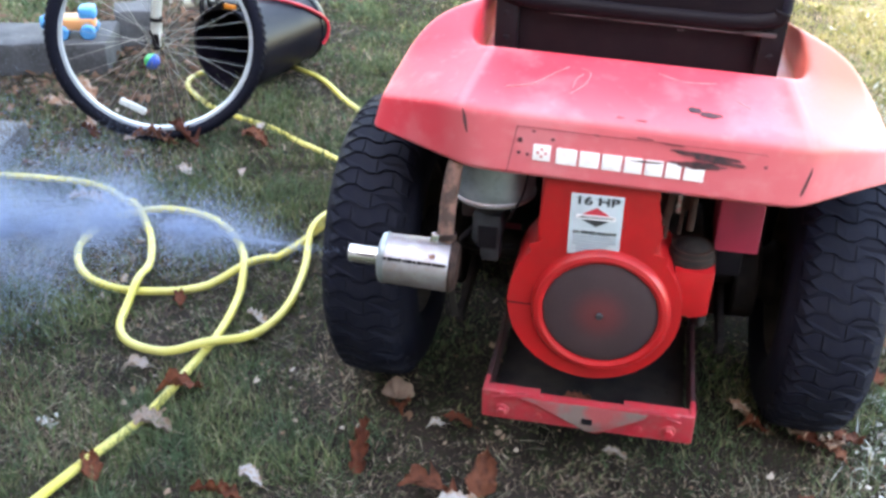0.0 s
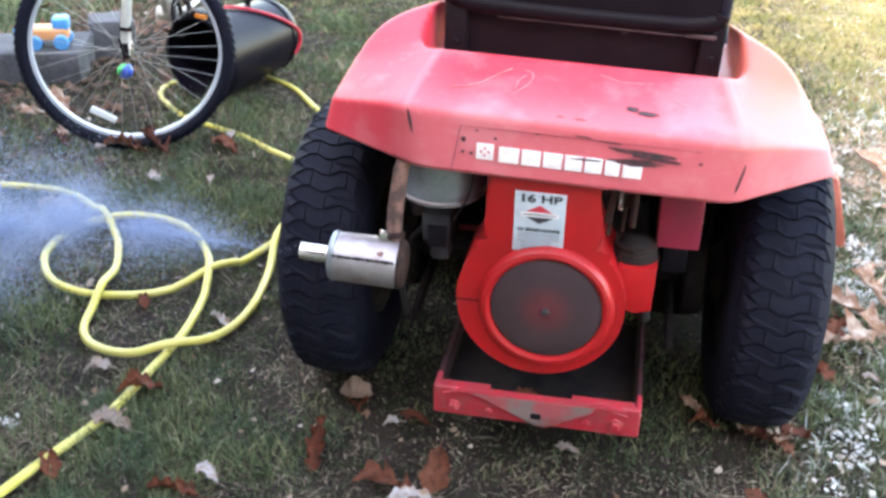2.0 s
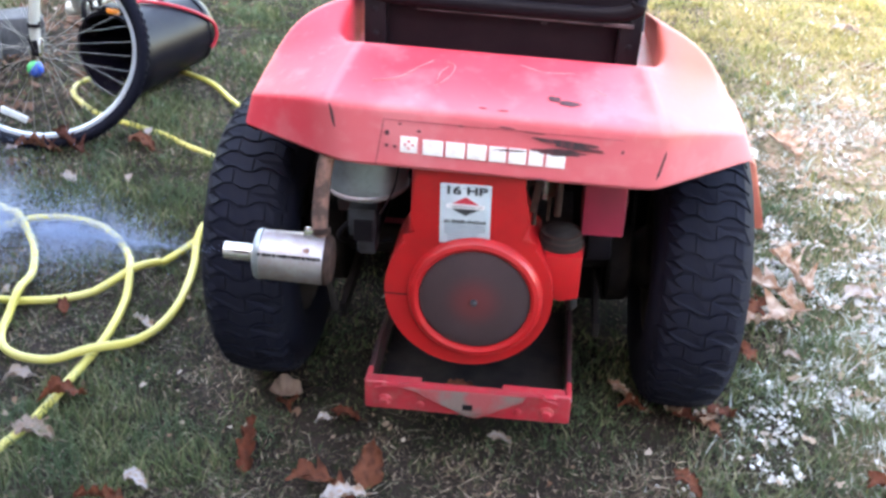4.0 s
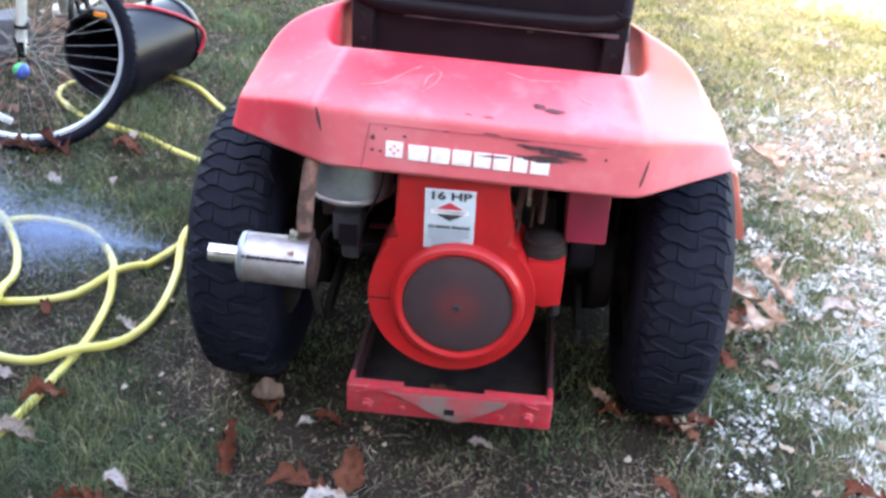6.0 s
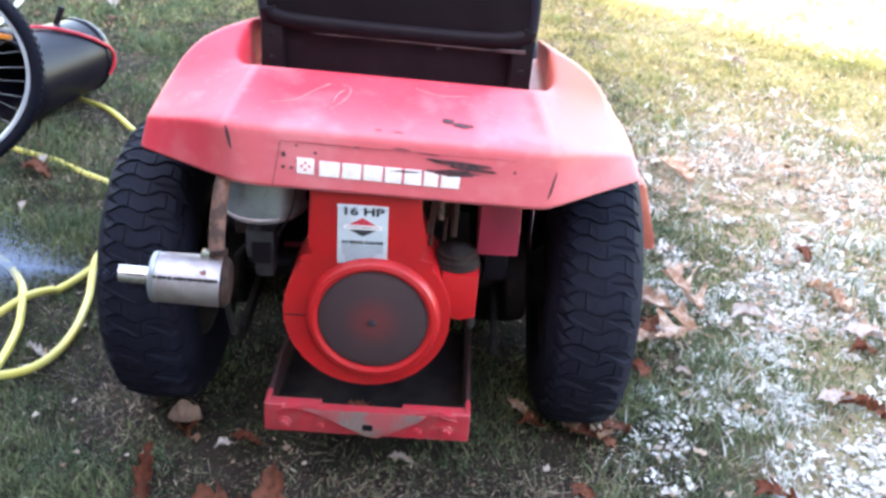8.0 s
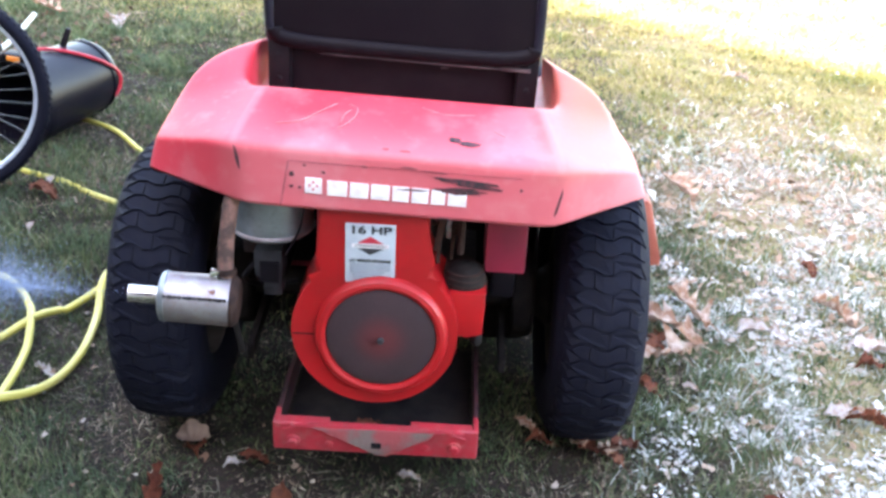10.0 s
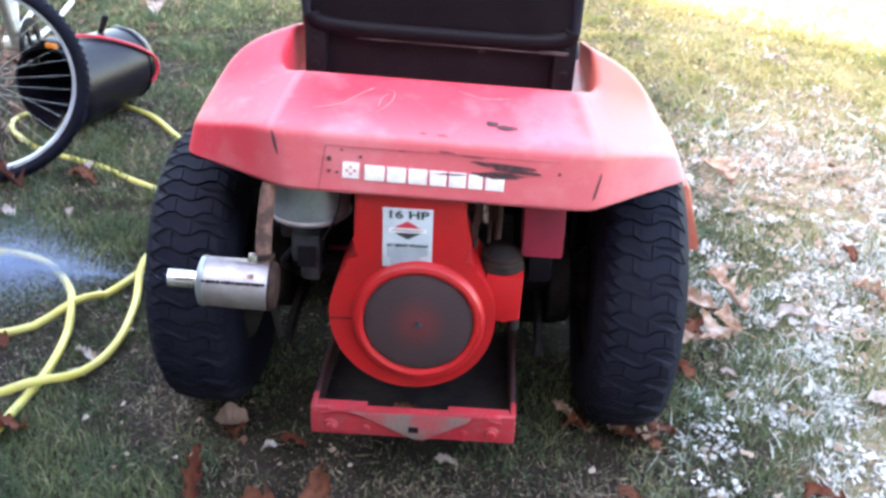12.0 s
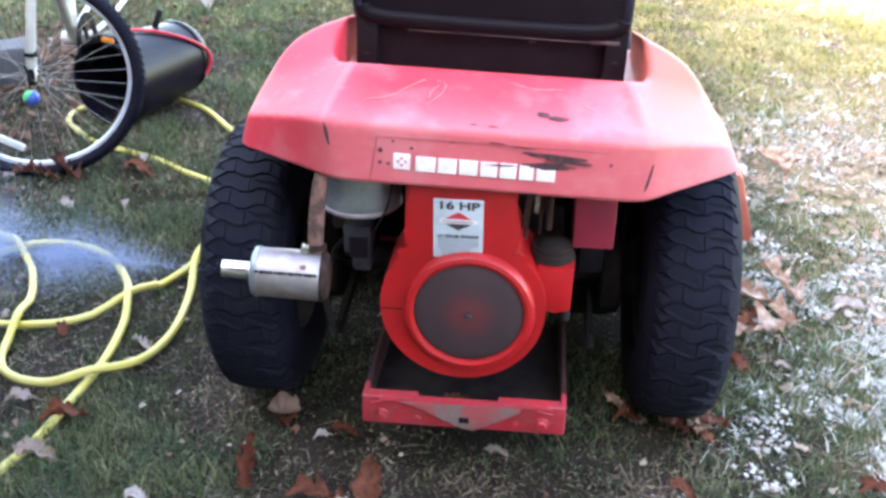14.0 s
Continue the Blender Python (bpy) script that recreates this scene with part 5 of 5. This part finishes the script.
def blades(name, x, y, h, w, mat, label, lean=0.55):
    n = len(x)
    z = heights(x, y) - 0.002
    a = RNG.random(n) * 2 * math.pi
    b = RNG.random(n) * 2 * math.pi
    l = lean * h * RNG.random(n)
    dx, dy = np.cos(a) * w / 2, np.sin(a) * w / 2
    ex, ey = np.cos(b) * l, np.sin(b) * l
    v = np.empty((n, 5, 3), np.float32)
    for k, (s, f, g) in enumerate(((-1, 0, 0), (1, 0, 0), (.75, .35, .6), (-.75, .35, .6), (0, 1, 1))):
        v[:, k, 0], v[:, k, 1], v[:, k, 2] = x + s * dx + f * ex, y + s * dy + f * ey, z + g * h
    i = np.arange(n)[:, None] * 5
    loops = (np.array([0, 1, 2, 3, 3, 2, 4])[None] + i).ravel()
    me = bpy.data.meshes.new(name)
    me.vertices.add(5 * n)
    me.vertices.foreach_set("co", v.ravel())
    me.loops.add(7 * n)
    me.loops.foreach_set("vertex_index", loops.astype(np.int32))
    me.polygons.add(2 * n)
    me.polygons.foreach_set("loop_start", (np.arange(n)[:, None] * 7 + np.array([0, 4])).ravel().astype(np.int32))
    me.update(calc_edges=True)
    me.validate()
    me.materials.append(mat)
    ob = new(name, me)
    tagged(ob, label, "grass", kind="stuff")


GRASS = island_material("lawn_blades", [(0.033, 0.044, 0.023), (0.061, 0.076, 0.033), (0.110, 0.121, 0.056), (0.047, 0.059, 0.027), (0.230, 0.175, 0.118)], 0.6, blotch=(0.061, 0.086, 0.037), blotch_scale=8, translucent=0.2)
LUSH = island_material("green_blades", [(0.081, 0.115, 0.054), (0.121, 0.155, 0.068), (0.057, 0.083, 0.040), (0.184, 0.204, 0.096), (0.316, 0.269, 0.161)], 0.6, blotch=(0.084, 0.124, 0.068), blotch_scale=7, translucent=0.25)
# dry yellow-green, kept light for the glow near the sunlit edge
LIGHT = island_material("light_lawn_blades", [(0.228, 0.215, 0.076), (0.322, 0.278, 0.112), (0.412, 0.331, 0.177), (0.245, 0.236, 0.085), (0.479, 0.373, 0.237)], 0.7, blotch=(0.206, 0.210, 0.076), blotch_scale=3.5, translucent=0.3)
FROSTED = island_material("frosted_blades", [(0.315, 0.347, 0.294), (0.420, 0.430, 0.389), (0.546, 0.546, 0.514), (0.378, 0.399, 0.347), (0.651, 0.640, 0.630)], 0.65, translucent=0.2)
STRAW = island_material("dead_blades", [(0.123, 0.082, 0.057), (0.218, 0.150, 0.105), (0.079, 0.053, 0.037), (0.328, 0.236, 0.174), (0.492, 0.386, 0.298)], 0.8, translucent=0.2)
PALE = island_material("bleached_blades", [(0.326, 0.244, 0.184), (0.452, 0.359, 0.286), (0.252, 0.182, 0.133), (0.525, 0.447, 0.388)], 0.8, translucent=0.2)

gx, gy = scatter(600000, -2.8, 3.1, -0.82, 4.8, 1.75)
under = soft_step(.22 - np.abs(gx - .10), .04) * soft_step(gy - .30, .05) * soft_step(1.6 - gy, .1)
bare = np.clip(np.exp(-((gx + 1.95) ** 2 / .18 + (gy - 1.95) ** 2 / .50)) + .5 * soft_step(-1.6 - .12 * (gy - 1) - gx, .12) * soft_step(gy - 1.15, .2) + under + .25 * np.exp(-((gx - .13) ** 2 / .045 + (gy + .50) ** 2 / .02)), 0, 1)
keep = RNG.random(len(gx)) > 0.93 * bare
gx, gy = gx[keep], gy[keep]
side = lawn_side(gx, gy)
ice = RNG.random(len(gx)) < np.clip(0.66 * frost_at(gx, gy) + 0.05 * side, 0, .95)
dead = (~ice) & (RNG.random(len(gx)) < worn_at(gx, gy) + (0.24 + 0.22 * soft_step(clumps(gx, gy, 4.2, 15) - 0.1, .15)) * side)
sere = dead & (RNG.random(len(gx)) < side)
dead &= ~sere
far_w = 0.85 + 0.5 * np.clip(gy + 0.3, 0, 6)
lushness = clumps(gx, gy, 5.0, 3, 2.6, 0.9) + 0.8 * np.exp(-((gx - .58) ** 2 / .05 + (gy + .25) ** 2 / .12))
hh = (0.009 + 0.026 * RNG.random(len(gx)) ** 1.6) * np.clip(1 + 0.5 * lushness, 0.5, 1.7) * (1 - .45 * soft_step(.5 - np.abs(gx), .06) * soft_step(gy + .45, .08))
ww = (0.0018 + 0.0026 * RNG.random(len(gx)) ** 1.5) * far_w
# share of light blades grows with dryness and brightness towards the far right
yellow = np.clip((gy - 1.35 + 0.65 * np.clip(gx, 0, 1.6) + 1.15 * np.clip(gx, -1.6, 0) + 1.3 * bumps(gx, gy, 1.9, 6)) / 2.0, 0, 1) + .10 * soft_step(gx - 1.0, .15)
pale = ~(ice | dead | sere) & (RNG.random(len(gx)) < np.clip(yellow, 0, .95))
green = ~(dead | ice | pale | sere)
lush = green & (RNG.random(len(gx)) < 0.10 + 0.85 * soft_step(lushness + 0.02, 0.14) + 0.7 * side)
green &= ~lush
blades("lawn_grass", gx[green], gy[green], hh[green], ww[green], GRASS, "short dark green lawn grass", 1.6)
blades("green_grass", gx[lush], gy[lush], hh[lush] * 1.15, ww[lush], LUSH, "fresh green tufts of lawn grass", 1.5)
blades("pale_grass", gx[pale], gy[pale], hh[pale], ww[pale], LIGHT, "dry yellow-green lawn grass, its colour lighter for the brighter side", 1.8)
blades("frosted_grass", gx[ice], gy[ice], hh[ice] * .8, ww[ice] * 1.6, FROSTED, "short lawn grass white with frost", 2.2)
blades("dead_grass", gx[dead], gy[dead], hh[dead] * .42, ww[dead], STRAW, "dry straw-coloured matted grass blades", 4.0)
blades("bleached_grass", gx[sere], gy[sere], hh[sere] * .42, ww[sere] * 1.3, PALE, "bleached matted thatch in frosted lawn", 4.0)
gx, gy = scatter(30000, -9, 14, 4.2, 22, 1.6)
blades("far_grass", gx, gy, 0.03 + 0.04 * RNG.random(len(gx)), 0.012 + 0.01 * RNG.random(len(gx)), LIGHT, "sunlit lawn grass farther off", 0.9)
ox, oy = RNG.normal(0.2, 4.0, 80000), RNG.normal(0.5, 3.4, 80000)
rim = ((ox < -2.2) | (ox > 2.5) | (oy < -.75) | (oy > 4.0)) & (ox * SUN_N.x + oy * SUN_N.y > EAVE + .2)
ox, oy = ox[rim], oy[rim]
blades("outer_grass", ox, oy, 0.015 + 0.03 * RNG.random(len(ox)), 0.007 + 0.010 * RNG.random(len(ox)), LUSH, "short lawn grass round the yard", 1.5)


def flakes(name, x, y, size, lift, mat, label, category, k=7):
    """Small ragged flat scraps lying on and in the grass."""
    n = len(x)
    z = heights(x, y) + lift
    ang = np.linspace(0, 2 * math.pi, k, endpoint=False)[None] + RNG.random((n, 1)) * 6
    rad = size[:, None] * (0.2 + 0.8 * RNG.random((n, k)))
    squash = 0.35 + 0.65 * RNG.random((n, 1))
    tx, ty = RNG.normal(0, .35, (n, 1)), RNG.normal(0, .35, (n, 1))
    px, py = rad * np.cos(ang), rad * np.sin(ang) * squash
    yaw = RNG.random((n, 1)) * 6.28
    qx, qy = px * np.cos(yaw) - py * np.sin(yaw), px * np.sin(yaw) + py * np.cos(yaw)
    v = np.empty((n, k + 1, 3), np.float32)
    v[:, :k, 0], v[:, :k, 1], v[:, :k, 2] = x[:, None] + qx, y[:, None] + qy, z[:, None] + tx * qx + ty * qy
    v[:, k, 0], v[:, k, 1], v[:, k, 2] = x, y, z + size * .12
    tri = np.array([[j, (j + 1) % k, k] for j in range(k)]).ravel()
    loops = (tri[None] + (np.arange(n) * (k + 1))[:, None]).ravel()
    me = bpy.data.meshes.new(name)
    me.vertices.add((k + 1) * n)
    me.vertices.foreach_set("co", v.ravel())
    me.loops.add(len(loops))
    me.loops.foreach_set("vertex_index", loops.astype(np.int32))
    me.polygons.add(n * k)
    me.polygons.foreach_set("loop_start", (np.arange(n * k) * 3).astype(np.int32))
    me.update(calc_edges=True)
    me.materials.append(M[mat])
    tagged(new(name, me), label, category, kind="stuff")


cx, cy = scatter(60000, -2.8, 3.4, -0.85, 4.2, 1.3)
keep = RNG.random(len(cx)) < np.clip((0.36 + .26 * soft_step(.75 - cy, .15)) * frost_at(cx, cy) ** 1.15 + .003 * soft_step(-.55 - cx, .1) * soft_step(.1 - cy, .1), 0, 1)
cx, cy = cx[keep], cy[keep]
many = RNG.integers(3, 22, len(cx))
spread = 0.005 + 0.016 * RNG.random(len(cx)) ** 1.2
fx, fy = np.repeat(cx, many) + RNG.normal(0, 1, many.sum()) * np.repeat(spread, many) * 1.4, np.repeat(cy, many) + RNG.normal(0, 1, many.sum()) * np.repeat(spread, many)
flakes("frost_flakes", fx, fy, (0.0045 + 0.0060 * RNG.random(len(fx)) + 0.010 * RNG.random(len(fx)) ** 6) * (1 + .1 * np.clip(fy, 0, 4)), 0.004 + 0.014 * RNG.random(len(fx)), "frost", "white frost flecks lying in the lawn", "frost", 5)
fx, fy = RNG.uniform(-1.1, .9, 150), -.62 + .75 * RNG.random(150) ** 1.3
flakes("seed_husks", fx, fy, 0.005 + 0.007 * RNG.random(150), 0.012 + 0.010 * RNG.random(150), "scraps", "pale seed husks scattered over the near lawn", "leaf litter", 5)
fx, fy = scatter(1500, -2.8, 3.4, -0.95, 4.2, 1.5)
flakes("leaf_litter", fx, fy, 0.004 + 0.014 * RNG.random(len(fx)) ** 2.2, 0.010 + 0.012 * RNG.random(len(fx)), "bits", "small brown scraps of dry leaf", "leaf litter", 9)

lx, ly = np.append(RNG.normal(1.20, .45, 2600), RNG.normal(1.25, .35, 1600)), np.append(RNG.normal(1.32, .28, 2600), RNG.normal(.45, .45, 1600))
flakes("leaf_scraps", lx, ly, 0.006 + 0.016 * RNG.random(4200) ** 2, 0.012 + 0.012 * RNG.random(4200), "scraps", "bleached tan scraps of oak leaf over frosted grass", "leaf litter", 9)
lx, ly = RNG.normal(-2.0, .33, 2200), RNG.normal(1.95, .62, 2200)
flakes("leaf_heap", lx, ly, 0.008 + 0.026 * RNG.random(2200) ** 1.5, 0.008 + 0.014 * RNG.random(2200), "dark_bits", "dark brown wet leaf litter behind a bicycle wheel", "leaf litter", 9)
sx, sy = scatter(60000, -2.4, 2.6, -0.75, 3.6, 1.7)
keep = (RNG.random(len(sx)) < 0.16 + 0.84 * soft_step(clumps(sx, sy, 4.5, 21) - 0.05, 0.15)) & ~((np.abs(sx) < .42) & (sy > -.2) & (sy < 1.5))
keep &= RNG.random(len(sx)) > .6 * np.exp(-((sx - .10) ** 2 / .09 + (sy + .47) ** 2 / .05))
sx, sy = sx[keep], sy[keep]
blades("straw", sx, sy, 0.004 + 0.007 * RNG.random(len(sx)), 0.0014 + 0.0014 * RNG.random(len(sx)), island_material("pale_straw", [(0.22, 0.18, 0.13), (0.34, 0.29, 0.23), (0.14, 0.11, 0.08), (0.27, 0.245, 0.175)], 0.8), "pale straw and pine needles on the lawn", 11.0)


# ---- exhaust smoke: a drifting plume of very fine droplets ----
def build_smoke(count):
    way = Vector((-.93, .20, -.14)).normalized()
    side = way.cross(Vector((0, 0, 1))).normalized()
    up = side.cross(way)
    start = MU - W0 * .058
    d = 1.35 * RNG.random(count) ** 0.6
    r = (0.016 + 0.33 * d ** 1.0) * np.abs(RNG.normal(0, .5, count))
    a = RNG.random(count) * 2 * math.pi
    c = np.array(start)[None] + d[:, None] * np.array(way) + (r * np.cos(a))[:, None] * np.array(side) + (0.55 * r * np.sin(a) + .05 * np.sin(5 * d) * d)[:, None] * np.array(up)
    wisp = np.array([noise.noise(Vector(p * 4.5)) + .6 * noise.noise(Vector(p * 11)) for p in c])
    c = c[(wisp > -0.08 + 0.35 * RNG.normal(0, .5, count)) & (c[:, 2] > 0.03) & (RNG.random(count) < np.clip((d - .03) / 0.5, 0.04, 1) ** 1.4)]
    n = len(c)
    v = c[:, None, :] + RNG.normal(0, .00074, (n, 3, 3))
    me = bpy.data.meshes.new("exhaust_smoke")
    me.vertices.add(3 * n)
    me.vertices.foreach_set("co", v.astype(np.float32).ravel())
    me.loops.add(3 * n)
    me.loops.foreach_set("vertex_index", np.arange(3 * n, dtype=np.int32))
    me.polygons.add(n)
    me.polygons.foreach_set("loop_start", (np.arange(n) * 3).astype(np.int32))
    me.update(calc_edges=True)
    me.materials.append(island_material("smoke_droplets", [(0.29, 0.36, 0.52), (0.34, 0.41, 0.56)], 0.9, translucent=0.5))
    tagged(new("exhaust_smoke", me), "thin bluish exhaust smoke drifting from a muffler", "smoke", kind="stuff")


build_smoke(1250000)
